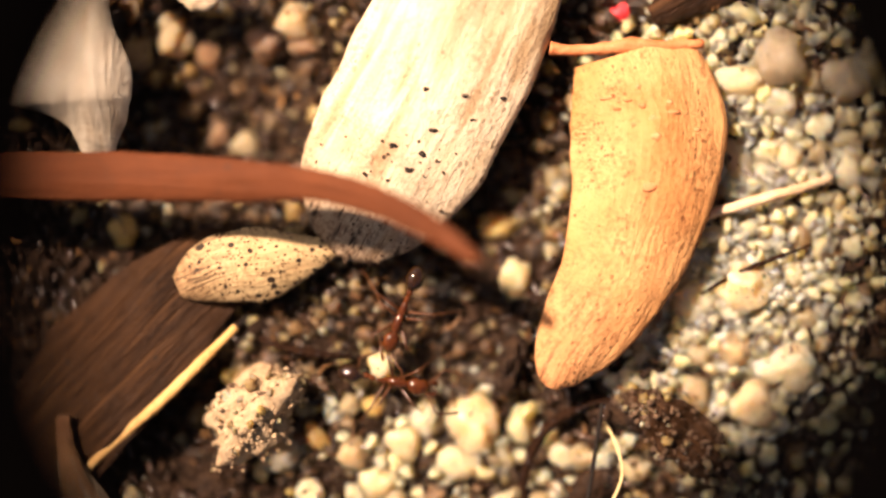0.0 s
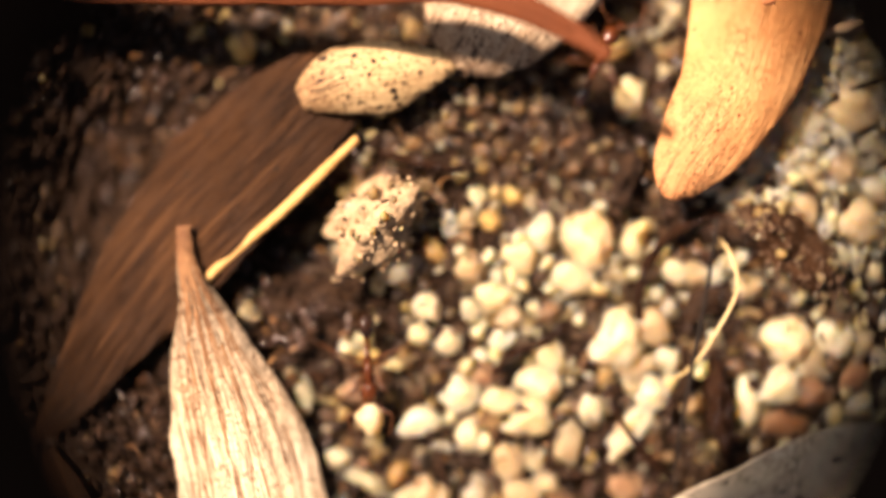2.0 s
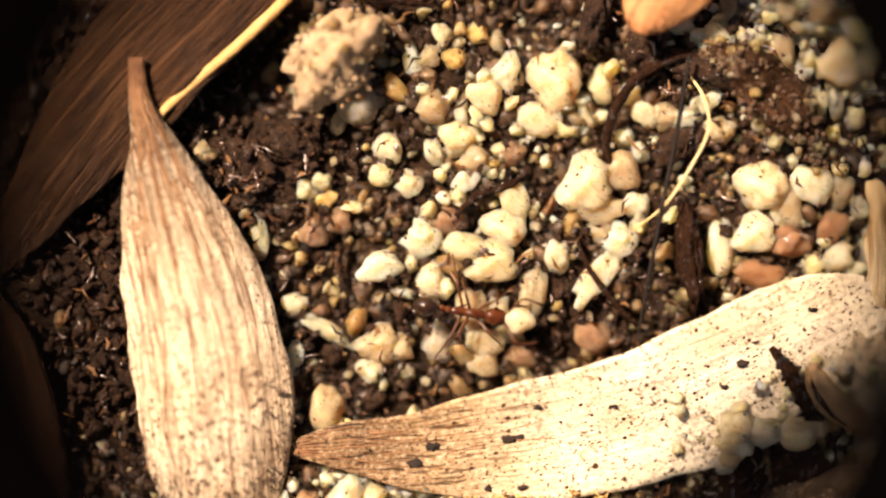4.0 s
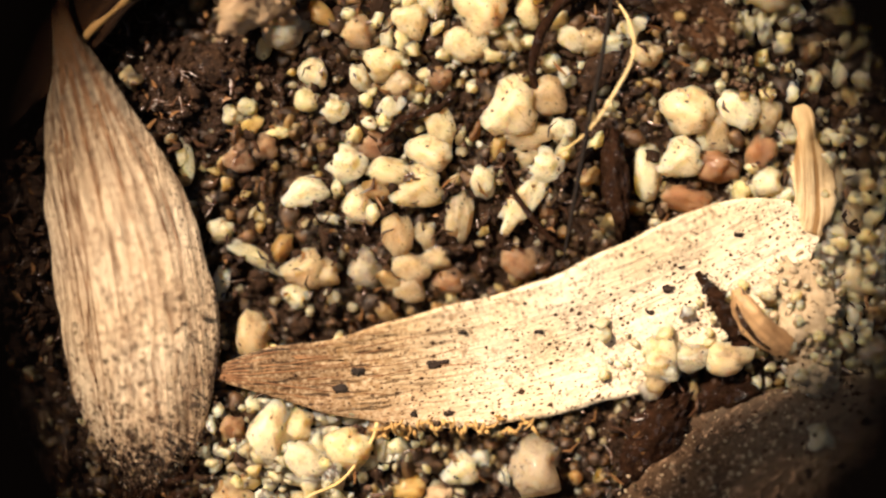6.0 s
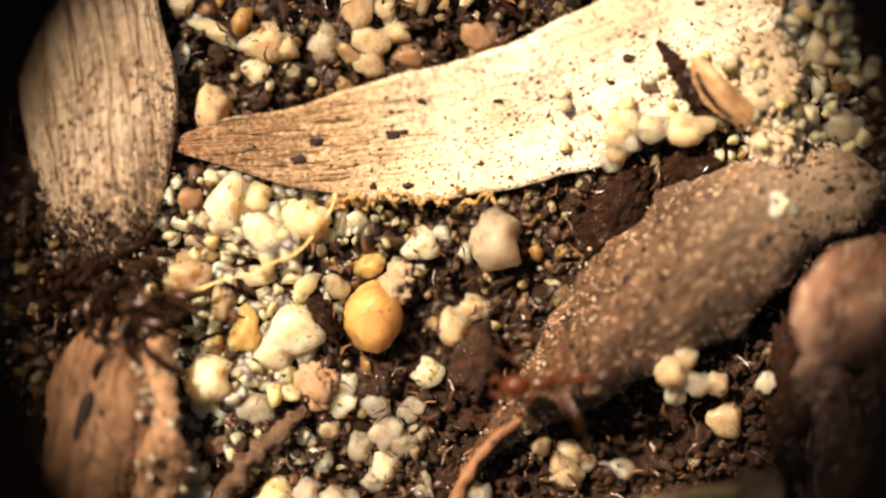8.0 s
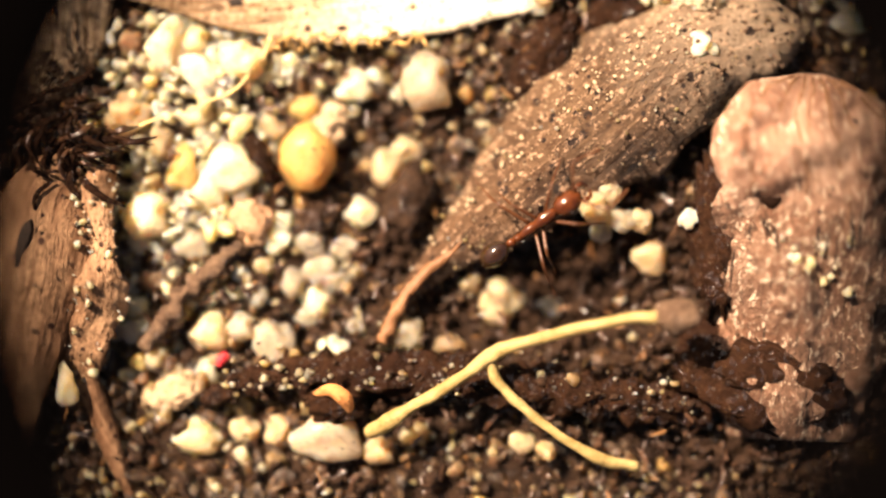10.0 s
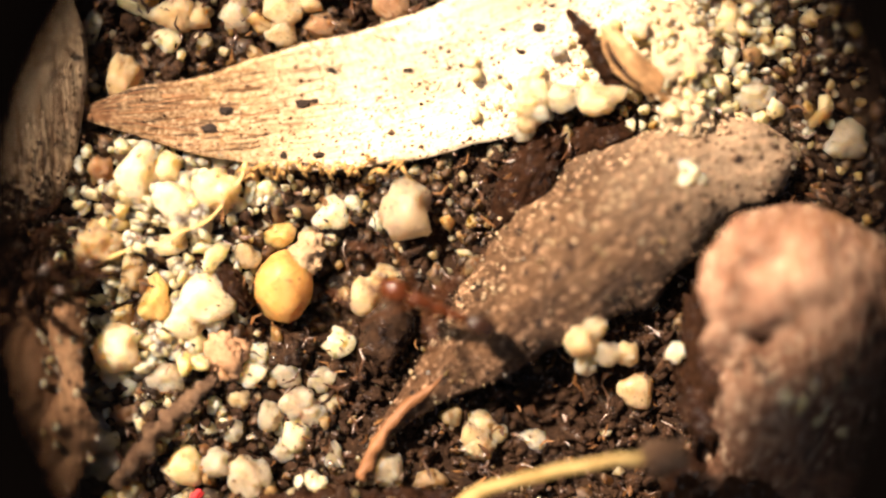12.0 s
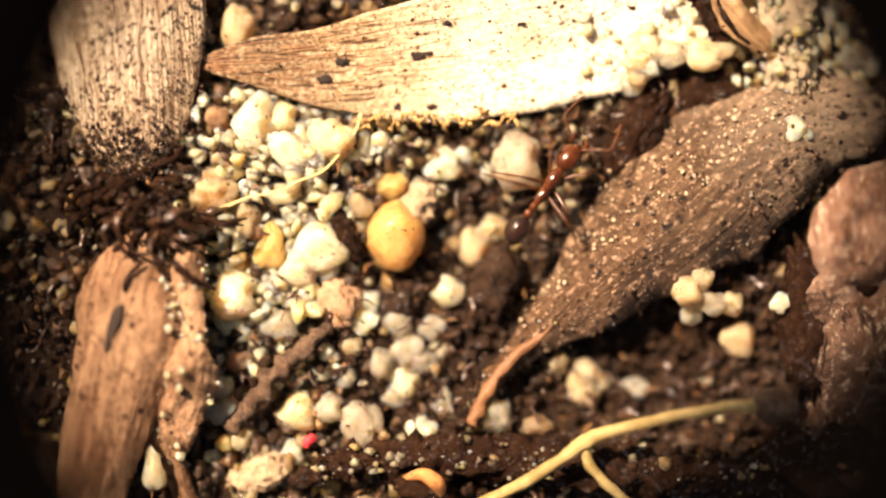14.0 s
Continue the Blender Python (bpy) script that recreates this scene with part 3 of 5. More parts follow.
for x, y, sx, sy in ((3.75, 0.95, 0.09, 0.05), (3.95, 0.72, 0.1, 0.06), (4.25, 1.0, 0.08, 0.05), (4.3, 0.82, 0.13, 0.04), (3.6, 0.6, 0.07, 0.05), (4.0, 0.38, 0.1, 0.07), (3.7, 1.3, 0.06, 0.04), (4.75, 0.5, 0.09, 0.04), (3.1, 1.1, 0.12, 0.03), (3.3, 0.9, 0.1, 0.03), (3.5, 1.05, 0.09, 0.03), (3.85, -0.55, 0.14, 0.1)):
    p = min(tops, key=lambda q: (q.x - x) ** 2 + (q.y - y) ** 2)
    on(ob, "blemish", shifted(lump(sx, sy, 0.02, 0.5, 0, int(x * 37), 2), Matrix.Translation((x, y, p.z))), RED_STEM, "small red-brown blemish")

# the red-brown needle arching over the others
ob, tops = leaf("needle_leaf", [(-14.6, 0.5, 0.1, 0.3, 0.3, 0), (-12.04, 0.2, 0.5, 0.38, 0.38, 0), (-9.76, -0.04, 1.0, 0.42, 0.42, 0), (-8.09, -0.15, 1.3, 0.43, 0.43, 0), (-5.94, -0.19, 1.65, 0.44, 0.44, 0), (-3.89, -0.3, 2.0, 0.39, 0.39, 0), (-2.32, -0.39, 2.4, 0.29, 0.29, 0), (-1.01, -0.75, 2.8, 0.26, 0.26, 0), (-0.04, -1.26, 3.2, 0.21, 0.21, 0), (0.65, -1.76, 3.45, 0.09, 0.09, 0)],
     NEEDLE_LEAF, "narrow red-brown leaf arching above the litter", cup=0.25, wave=0.03, nv=14, nu=90, seed=3)
on(ob, "midrib", tube([(-12.04, 0.2, 0.6, 0.03), (-9.76, -0.04, 1.1, 0.03), (-8.09, -0.15, 1.4, 0.03), (-5.94, -0.19, 1.75, 0.03), (-3.89, -0.3, 2.1, 0.03), (-2.32, -0.39, 2.5, 0.03), (-1.01, -0.75, 2.9, 0.03), (-0.04, -1.26, 3.3, 0.03)], 6, 60), NEEDLE_LEAF, "faint raised midrib")

# the small speckled fragment
leaf("leaf_fragment", [(-4.95, -2.34, 0.47, 0.25, 0.2, 0), (-4.58, -2.18, 0.50, 0.55, 0.45, 0), (-4.06, -1.98, 0.55, 0.72, 0.62, 0), (-3.35, -1.90, 0.55, 0.72, 0.66, 0), (-2.64, -1.75, 0.53, 0.42, 0.45, 0), (-1.82, -1.55, 0.47, 0.08, 0.1, 0)],
     FRAGMENT, "small yellowish leaf fragment covered in black specks", cup=0.4, wave=0.05, seed=4, nu=50)

# the dark brown leaf with a straw-coloured rim
ob, tops = leaf("dry_leaf", [(-10.24, -9.00, 0.0, 0.1, 0.1, 0), (-9.46, -7.89, 0.05, 0.45, 0.5, -0.05), (-8.67, -6.78, 0.05, 0.8, 0.8, -0.1), (-7.83, -5.71, 0.1, 1.15, 1.0, -0.15), (-6.78, -4.54, 0.2, 1.4, 1.1, -0.2), (-5.77, -3.52, 0.28, 1.4, 1.0, -0.2), (-4.86, -2.61, 0.25, 1.2, 0.85, -0.1), (-3.94, -1.80, 0.2, 0.75, 0.6, 0.0), (-3.43, -1.30, 0.2, 0.2, 0.2, 0)],
          BROWN_LEAF, "dark brown dull leaf with one straw-coloured rim", cup=0.14, wave=0.07, seed=5)
on(ob, "rim", tube([(-7.05, -6.05, 0.35, 0.06), (-6.45, -5.42, 0.45, 0.09), (-5.35, -4.48, 0.56, 0.10), (-4.55, -3.72, 0.6, 0.10), (-3.87, -3.06, 0.56, 0.07)], knots=0.12, seed=5, flat=0.7), STRAW, "straw-coloured rim")

# a dark strip of leaf under the husk
leaf("dry_leaf", [(-9.9, -9.0, 0.15, 0.12, 0.12, 0), (-9.6, -9.8, 0.3, 0.42, 0.5, 0), (-9.3, -10.8, 0.35, 0.5, 0.6, 0), (-8.9, -11.9, 0.3, 0.42, 0.5, 0), (-8.5, -13.0, 0.15, 0.1, 0.1, 0)],
     BROWN_LEAF, "dark brown strip of leaf on the soil", cup=0.3, wave=0.06, seed=21, nu=40, nv=14)

# the white curled leaf beside the needle
leaf("dry_leaf", [(-6.38, 0.17, 0.50, 0.30, 0.28, 0), (-6.36, 0.43, 0.70, 0.41, 0.36, 0), (-6.35, 0.76, 0.90, 0.62, 0.51, 0), (-6.34, 1.04, 1.05, 1.27, 0.59, 0), (-6.34, 1.27, 1.10, 2.01, 0.66, 0), (-6.34, 1.64, 1.10, 2.27, 0.70, 0), (-6.35, 2.06, 1.00, 2.22, 0.59, 0), (-6.37, 2.50, 0.80, 2.02, 0.38, 0), (-6.40, 3.00, 0.50, 1.61, 0.27, 0), (-6.42, 3.44, 0.30, 0.65, 0.22, 0)],
     WHITE_CURL, "white curled leaf bent over a dark hollow", cup=0.3, wave=0.05, seed=6, nv=44)

# the pointed straw husk
ob, tops = leaf("seed_husk", [(-7.18, -4.70, 0.58, 0.15, 0.13, 0), (-7.16, -5.10, 0.58, 0.17, 0.16, 0), (-7.08, -5.55, 0.56, 0.21, 0.24, 0), (-6.90, -6.20, 0.54, 0.41, 0.42, 0), (-6.57, -7.45, 0.52, 0.89, 0.94, 0), (-6.16, -8.85, 0.45, 1.29, 1.30, 0), (-5.84, -10.40, 0.40, 1.45, 1.42, 0), (-5.69, -11.75, 0.38, 1.39, 1.36, 0), (-5.64, -12.75, 0.35, 1.13, 1.10, 0), (-5.64, -13.45, 0.30, 0.79, 0.76, 0), (-5.64, -14.00, 0.25, 0.33, 0.30, 0)],
          HUSK, "straw-brown pointed husk with raised brown veins", "husk", cup=0.42, thick=0.12, wave=0.05, ragged=0.03, seed=7, nu=110, nv=36)
veins(ob, tops, 36, ((3, 0, 60), (6, 0, 96), (9, 0, 78), (11, 0, 44), (13, 0, 100), (16, 0, 58), (18, 0, 104), (20, 0, 50), (22, 0, 90), (24, 0, 40), (26, 0, 98), (29, 0, 66), (32, 0, 84), (8, 30, 90), (15, 34, 80), (23, 40, 92), (28, 36, 76), (5, 44, 88)), 0.028, 7)
crust(ob, tops, "soil_crust", CRUMB, "black soil at its torn foot", 420, 0.03, 0.12, 15, lambda p: p.y < -13.1)
crust(ob, tops, "soil_crust", DUST, "brown crumbs at its base", 1500, 0.02, 0.08, 5, lambda p: p.y < -10.6 - 1.4 * noise.noise((p.x * 1.5, p.y, 0)))
crust(ob, tops, "sand_crust", SAND, "sand dust", 600, 0.015, 0.07, 6, lambda p: p.y < -10.8)

# the curved bleached leaf
ob, tops = leaf("dry_leaf", [(-4.54, -11.92, 0.23, 0.08, 0.06, 0), (-3.43, -11.9, 0.33, 0.48, 0.4, 0.1), (-2.22, -11.88, 0.41, 0.62, 0.77, 0.22), (-0.8, -11.78, 0.47, 0.96, 1.13, 0.26), (0.61, -11.56, 0.5, 1.07, 1.33, 0.26), (2.03, -11.18, 0.5, 1.1, 1.4, 0.26), (3.35, -10.69, 0.52, 1.22, 1.54, 0.26), (4.56, -10.12, 0.52, 1.21, 1.3, 0.26), (5.57, -9.61, 0.5, 1.03, 1, 0.26), (6.37, -9.26, 0.36, 0.67, 0.7, 0.14), (6.82, -9.11, 0.23, 0.22, 0.25, 0.04)],
          CURVED_LEAF, "curved bleached leaf tapering to a point, black mould dots", cup=-0.06, wave=0.05, ragged=0.022, seed=8, nu=110, nv=30)
veins(ob, tops, 30, ((5, 2, 26), (8, 2, 36), (11, 2, 30), (14, 2, 46), (17, 2, 34), (20, 2, 40), (23, 2, 28), (26, 2, 38), (12, 18, 44), (22, 16, 42)), 0.02, 8)
for x, y, r in ((-0.32, -11.7, 0.15), (-0.1, -11.66, 0.08), (-1.72, -11.84, 0.13), (-2.04, -12.18, 0.15), (-0.69, -12.67, 0.1), (-0.05, -12.64, 0.1), (1.62, -11.1, 0.09), (4.0, -10.3, 0.13), (4.25, -9.9, 0.07), (2.6, -11.0, 0.06), (0.2, -11.1, 0.08), (3.7, -10.75, 0.08), (5.3, -9.3, 0.09)):
    z = min(tops, key=lambda p: (p.x - x) ** 2 + (p.y - y) ** 2).z
    on(ob, "mould_spot", shifted(lump(r * 0.9, r * 0.55, 0.03, 0.8, 0, int(r * 991 + x * 10), 3, 0.3), Matrix.Translation((x, y, z))), MOULD_SLOT)
crust(ob, tops, "sand_crust", PALE_SAND, "pale sand grains stuck on", 60, 0.06, 0.4, 7, lambda p: p.x > 2.6 and p.y < -10.9 + 0.3 * (p.x - 3.2))
crust(ob, tops, "soil_crust", DUST, "brown crumbs", 70, 0.02, 0.07, 8)

# the grey-brown leaf with a stalk
ob, tops = leaf("dry_leaf", [(0.9, -18.62, 0.13, 0.1, 0.1, 0), (1.05, -18.11, 0.13, 0.14, 0.14, 0), (1.35, -17.56, 0.16, 0.2, 0.22, 0), (2.06, -16.86, 0.18, 0.42, 0.42, 0), (2.91, -16.05, 0.21, 0.78, 0.85, -0.12), (3.92, -15.14, 0.23, 1.1, 1.25, -0.12), (4.94, -14.23, 0.28, 1.28, 1.5, -0.12), (5.95, -13.37, 0.3, 1.2, 1.5, -0.12), (6.98, -12.83, 0.28, 0.85, 1.2, -0.12), (7.75, -12.62, 0.23, 0.75, 1, -0.12), (8.5, -12.6, 0.13, 0.4, 0.6, 0), (8.8, -12.6, 0.1, 0.1, 0.1, 0)],
          GREY_LEAF, "grey-brown earth-crusted leaf narrowing to a stalk", cup=0.6, thick=0.1, wave=0.16, ragged=0.09, seed=9, nu=100)
on(ob, "midrib", tube([(0.80, -18.62, 0.31, 0.13), (1.00, -18.12, 0.33, 0.12), (1.40, -17.51, 0.36, 0.11), (2.11, -16.86, 0.42, 0.08), (2.6, -16.4, 0.44, 0.04), (3.02, -16.00, 0.46, 0.015)], knots=0.3, seed=9), ROOTSTALK, "brown woody stalk")
# Pale crumbs on the sun-facing side put its brighter light into colour.
crust(ob, tops, "crumb_crust", PALE_CRUST, "pale crumbs standing for the light along its sunny edge", 520, 0.02, 0.10, 44, lambda p: 0.785 * (p.y + 16.05) - 0.62 * (p.x - 2.9) > 0.25 + 0.5 * noise.noise((p.x * 1.7, p.y * 1.7, 0)))
crust(ob, tops, "soil_crust", DUST, "brown soil crumbs stuck on", 450, 0.02, 0.11, 3)
crust(ob, tops, "sand_crust", SAND, "sand grains stuck on", 420, 0.02, 0.10, 4)

# the crumpled curl: a smooth dome, a torn flap, a dark lump for the shaded hole below it, the rest of the leaf darkened
# in colour for rot and shade
ob, tops = leaf("curled_leaf", [(8.75, -13.58, 1.15, 0.25, 0.25, 0), (8.69, -13.93, 1.50, 1.4, 1.08, 0), (8.61, -14.37, 1.60, 2.1, 1.5, 0), (8.59, -14.93, 1.60, 2.5, 1.72, 0), (8.70, -15.5, 1.45, 2.5, 1.72, 0), (8.78, -16.2, 1.25, 2.3, 1.74, 0), (8.80, -17.0, 1.05, 1.78, 1.76, 0), (8.75, -18.0, 0.80, 1.7, 1.74, 0), (8.65, -19.2, 0.40, 1.5, 1.6, 0), (8.60, -20.4, 0.20, 1.1, 1.2, 0)],
                CURL_LEAF, "crumpled pinkish leaf curled up high, torn below", cup=0.25, thick=0.1, wave=0.3, ragged=0.07, nu=120, nv=60, seed=10, roll=0.1)
veins(ob, tops, 60, ((10, 4, 60), (16, 4, 44), (22, 4, 70), (28, 4, 50), (34, 4, 76), (40, 4, 46), (46, 4, 64), (52, 4, 50)), 0.03, 10)
on(ob, "lip", blade([(7.22, -15.10, 1.45, 0.2, 0.26, 0.4), (7.34, -15.5, 1.55, 0.25, 0.3, 0.5), (7.56, -15.9, 1.45, 0.24, 0.3, 0.4), (7.80, -16.28, 1.15, 0.12, 0.2, 0)], cup=0.5, thick=0.1, wave=0.06, ragged=0.1, nu=40, nv=14, seed=31), CURL_LEAF, "pinkish turned-over lip")
on(ob, "scrap", blade([(8.95, -16.2, 1.05, 0.2, 0.2, 0), (9.25, -16.45, 1.25, 0.4, 0.35, 0), (9.55, -16.6, 1.05, 0.2, 0.2, 0)], cup=0.4, thick=0.1, wave=0.2, ragged=0.3, nu=30, nv=16, seed=35), CURL_LEAF, "small pale scrap")
on(ob, "hole", shifted(lump(0.26, 0.34, 0.2, 0.5, 0, 20, 3), Matrix.Translation((7.94, -15.70, 1.40))), CURL_HOLLOW, "dark lump drawn as the shaded hollow under the dome")
crust(ob, tops, "soil_crust", DUST, "brown crumbs stuck on", 120, 0.02, 0.10, 10, lambda p: p.y < -14.9)
crust(ob, tops, "sand_crust", PALE_SAND, "pale crumbs caught below the dome", 46, 0.04, 0.22, 11, lambda p: -17.6 < p.y < -16.6 + 0.4 * noise.noise((p.x * 2, p.y * 2, 0)) and 8.2 < p.x < 9.5)

# the brown stalk with a slot, below the husk
ob, tops = leaf("dry_stalk", [(-5.05, -15.0, 0.5, 0.2, 0.2, 0), (-5.3, -15.5, 0.75, 0.55, 0.6, 0), (-5.48, -16.19, 0.95, 0.9, 0.92, 0), (-5.58, -17.21, 1.0, 0.94, 0.98, 0), (-5.83, -18.3, 0.95, 0.75, 0.85, 0), (-6.07, -19.46, 0.8, 0.6, 0.75, 0), (-6.3, -20.9, 0.35, 0.45, 0.6, 0), (-6.35, -21.8, 0.1, 0.3, 0.4, 0)],
          STALK, "brown papery stalk with a black lump drawn as a shaded slot", "stalk", cup=0.35, thick=0.14, wave=0.12, ragged=0.06, seed=11, nu=90, nv=30)
# No opening here: a black lump on top stands for the slot's shade.
on(ob, "slot", shifted(lump(0.13, 0.46, 0.08, 0.35, 0, 4, 3, 0.2), Matrix.Translation((-5.78, -16.82, 1.38)) @ Matrix.Rotation(radians(-18), 4, "Z")), MOULD_SLOT, "black lump drawn as a shaded slot")
crust(ob, tops, "soil_crust", DUST, "brown crumbs stuck on", 160, 0.03, 0.1, 12)
crust(ob, tops, "sand_crust", PALE_SAND, "pale sand stuck along its edge", 70, 0.05, 0.2, 13, lambda p: p.x > -4.95 and -18.0 < p.y < -14.9)

# sandy scraps along the stalk's foot
ob, tops = leaf("leaf_scrap", [(-4.5, -15.3, 0.75, 0.2, 0.2, 0), (-4.5, -16.0, 0.95, 0.3, 0.32, 0), (-4.48, -16.9, 1.0, 0.36, 0.36, 0), (-4.5, -17.8, 0.95, 0.48, 0.4, 0), (-4.75, -18.5, 0.8, 0.48, 0.4, 0), (-5.0, -19.2, 0.5, 0.3, 0.3, 0)],
          STALK, "pale sandy shred of leaf along the stalk", cup=0.4, thick=0.1, wave=0.3, ragged=0.25, seed=41, nu=70, nv=20)
crust(ob, tops, "sand_crust", PALE_SAND, "pale sand stuck on", 60, 0.05, 0.2, 42)
crust(ob, tops, "soil_crust", DUST, "brown crumbs stuck on", 90, 0.03, 0.1, 43)
# the husk's torn base: dark shreds
ob = thing("dry_calyx", -4.75, -14.5, 0.2, "tuft of dark brown shredded bracts", "calyx")
rng = random.Random(5)
for k in range(78):
    a, l = rng.uniform(-2.9, 0.4), rng.uniform(0.35, 1.0)
    x, y = -5.0 + rng.gauss(0, 0.34), -14.75 + rng.gauss(0, 0.36)
    z, r = rng.uniform(0.45, 1.25), rng.uniform(0.03, 0.075)
    on(ob, "bract", tube([(x, y, z, r * 0.7), (x + l * 0.5 * math.cos(a), y + l * 0.5 * math.sin(a), z + 0.22, r), (x + l * math.cos(a + 0.5), y + l * math.sin(a + 0.15), z - 0.1, r * 0.3)], 6, 10, 0.5, k, 0.35), (BARK, BARK, BARK, HUMUS)[k % 4])
for k in range(22):
    a, l = rng.uniform(-3.1, 3.1), rng.uniform(0.3, 0.7)
    x, y = -6.25 + rng.uniform(-0.5, 0.5), -14.35 + rng.uniform(-0.4, 0.4)
    on(ob, "bract", tube([(x, y, 0.6, 0.05), (x + l * 0.5 * math.cos(a), y + l * 0.5 * math.sin(a), 0.85, 0.08), (x + l * math.cos(a + 0.5), y + l * math.sin(a + 0.5), 0.65, 0.03)], 6, 10, 0.3, k, 0.5), BARK)

# the sheath edge at the lowest left
leaf("leaf_sheath", [(-5.02, -18.21, 0.15, 0.1, 0.12, 0), (-4.93, -18.91, 0.20, 0.22, 0.25, 0), (-4.63, -19.82, 0.20, 0.22, 0.22, 0), (-4.22, -20.92, 0.15, 0.15, 0.2, 0), (-3.90, -21.80, 0.10, 0.05, 0.05, 0)],
     STALK, "thin brown sheath curling at its edge", cup=0.8, seed=12, nu=40, nv=12)

# purple-brown scrap in the sand above the curved leaf
ob, tops = leaf("leaf_scrap", [(3.25, -4.35, 0.3, 0.12, 0.12, 0), (3.9, -4.8, 0.5, 0.42, 0.36, 0), (4.6, -5.35, 0.58, 0.5, 0.42, 0), (5.2, -6.0, 0.5, 0.36, 0.4, 0), (5.6, -6.6, 0.3, 0.1, 0.1, 0)],
                BROWN_LEAF, "dark purple-brown crumpled scrap of leaf in sand", cup=0.35, thick=0.1, wave=0.25, ragged=0.3, seed=51, nu=60, nv=24)
crust(ob, tops, "soil_crust", DUST, "brown crumbs stuck on", 420, 0.03, 0.16, 52)
crust(ob, tops, "sand_crust", SAND, "sand grains stuck on", 90, 0.05, 0.25, 53)
# pale upright scrap at the far end of the curved leaf
leaf("leaf_fragment", [(6.6, -9.3, 0.25, 0.2, 0.25, 0), (6.66, -8.6, 0.4, 0.36, 0.4, 0.2), (6.6, -7.7, 0.45, 0.3, 0.36, 0.3), (6.5, -7.1, 0.35, 0.22, 0.2, 0.2), (6.44, -6.9, 0.3, 0.1, 0.1, 0)],
     PALE_SCRAP, "pale yellow ribbed scrap of leaf", cup=0.12, wave=0.16, ragged=0.45, seed=13, nu=30, nv=12)
# torn brown flake on the curved leaf, over a dark tear
ob, tops = leaf("leaf_fragment", [(5.25, -10.3, 0.6, 0.1, 0.12, 0), (5.4, -10.65, 0.78, 0.26, 0.26, 0.3), (5.75, -11.05, 0.75, 0.3, 0.28, 0.4), (6.2, -11.4, 0.55, 0.22, 0.22, 0.2), (6.6, -11.65, 0.35, 0.08, 0.08, 0)],
          CHIP, "torn folded brown flake beside the curved leaf", cup=0.7, wave=0.15, ragged=0.2, seed=14, nu=40, nv=16)
on(ob, "torn_edge", tube([(5.25, -10.35, 0.75, 0.04), (5.32, -10.8, 0.85, 0.06), (5.62, -11.2, 0.8, 0.05), (6.1, -11.55, 0.6, 0.04)], 7, 24, 0.4, 2), BARK, "dark torn edge")
# The blade is uncut; a dark strip stands for the shade in its tear.
on(ob, "tear", tube([(4.55, -9.98, 0.6, 0.05), (4.75, -10.28, 0.64, 0.12), (5.0, -10.62, 0.62, 0.17), (5.2, -11.0, 0.55, 0.17), (5.45, -11.4, 0.45, 0.1)], 9, 40, 0.7, 3, 0.5), BARK, "dark strip drawn as a shaded tear in the leaf beneath")

# amber flake curling out of the dark chip
leaf("leaf_fragment", [(-0.5, -19.6, 0.55, 0.05, 0.05, 0), (-0.15, -19.5, 0.85, 0.13, 0.12, 0), (0.12, -19.68, 0.85, 0.15, 0.13, 0), (0.22, -19.95, 0.6, 0.05, 0.05, 0)],
     ORANGE_LEAF, "small amber flake curled upward", cup=0.6, seed=17, nu=24, nv=10)
# white scrap at the top beside the hollow
leaf("leaf_fragment", [(-6.07, 3.97, 0.45, 0.2, 0.2, 0), (-5.28, 3.43, 0.60, 0.35, 0.4, 0), (-4.47, 3.28, 0.60, 0.3, 0.5, 0), (-3.75, 3.36, 0.50, 0.1, 0.1, 0)],
     WHITE_LEAF, "ragged white scrap of leaf", cup=0.3, wave=0.2, ragged=0.35, seed=15, nu=40, nv=14)
# dark ridged leaf at the top of the orange one
leaf("dry_leaf", [(4.03, 2.63, 0.25, 0.2, 0.2, 0), (4.75, 3.00, 0.40, 0.5, 0.42, 0), (5.56, 3.46, 0.45, 0.6, 0.5, 0), (6.46, 4.15, 0.35, 0.3, 0.3, 0), (7.04, 4.73, 0.20, 0.1, 0.1, 0)],
     BROWN_LEAF, "dark purple-brown ridged leaf", cup=0.4, wave=0.15, seed=16, nu=50, nv=18)

# ---- twigs, roots, hairs ----
def strand(name, rows, material, label, category, sides=8, count=40, knots=0.1, seed=0, flat=1.0):
    b = rows[0]
    bm = shifted(tube(rows, sides, count, knots, seed, flat), Matrix.Translation((-b[0], -b[1], -b[2])))
    me = mesh_of(bm, name, material)
    ob = new(name, me)
    ob.location = Vector(b[:3]) * MM
    return tagged(ob, label, category)


strand("twig", [(4.4, -1.32, 0.35, 0.07), (5.3, -1.02, 0.55, 0.09), (6.2, -0.78, 0.6, 0.10), (7.4, -0.45, 0.4, 0.07)], PALE_TWIG, "pale thin straw twig lying on sand", "twig", knots=0.2)
strand("grass_hair", [(2.98, -4.6, 0.75, 0.036), (2.74, -6.1, 0.78, 0.044), (2.50, -7.3, 0.8, 0.046), (2.28, -8.5, 0.78, 0.042), (2.06, -9.8, 0.65, 0.02)], HAIR, "single straight black hair", "hair", knots=0)
strand("fibre", [(3.05, -5.0, 0.5, 0.02), (3.24, -5.4, 0.8, 0.03), (3.32, -6.0, 0.85, 0.03), (2.95, -6.75, 0.85, 0.03), (2.5, -7.4, 0.8, 0.025), (1.95, -7.85, 0.5, 0.015)], FIBRE, "curved pale yellow plant fibre", "fibre", knots=0.1)
ob = thing("plant_fibre", -4.3, -14.7, 0.2, "fine pale yellow branching rootlet", "root")
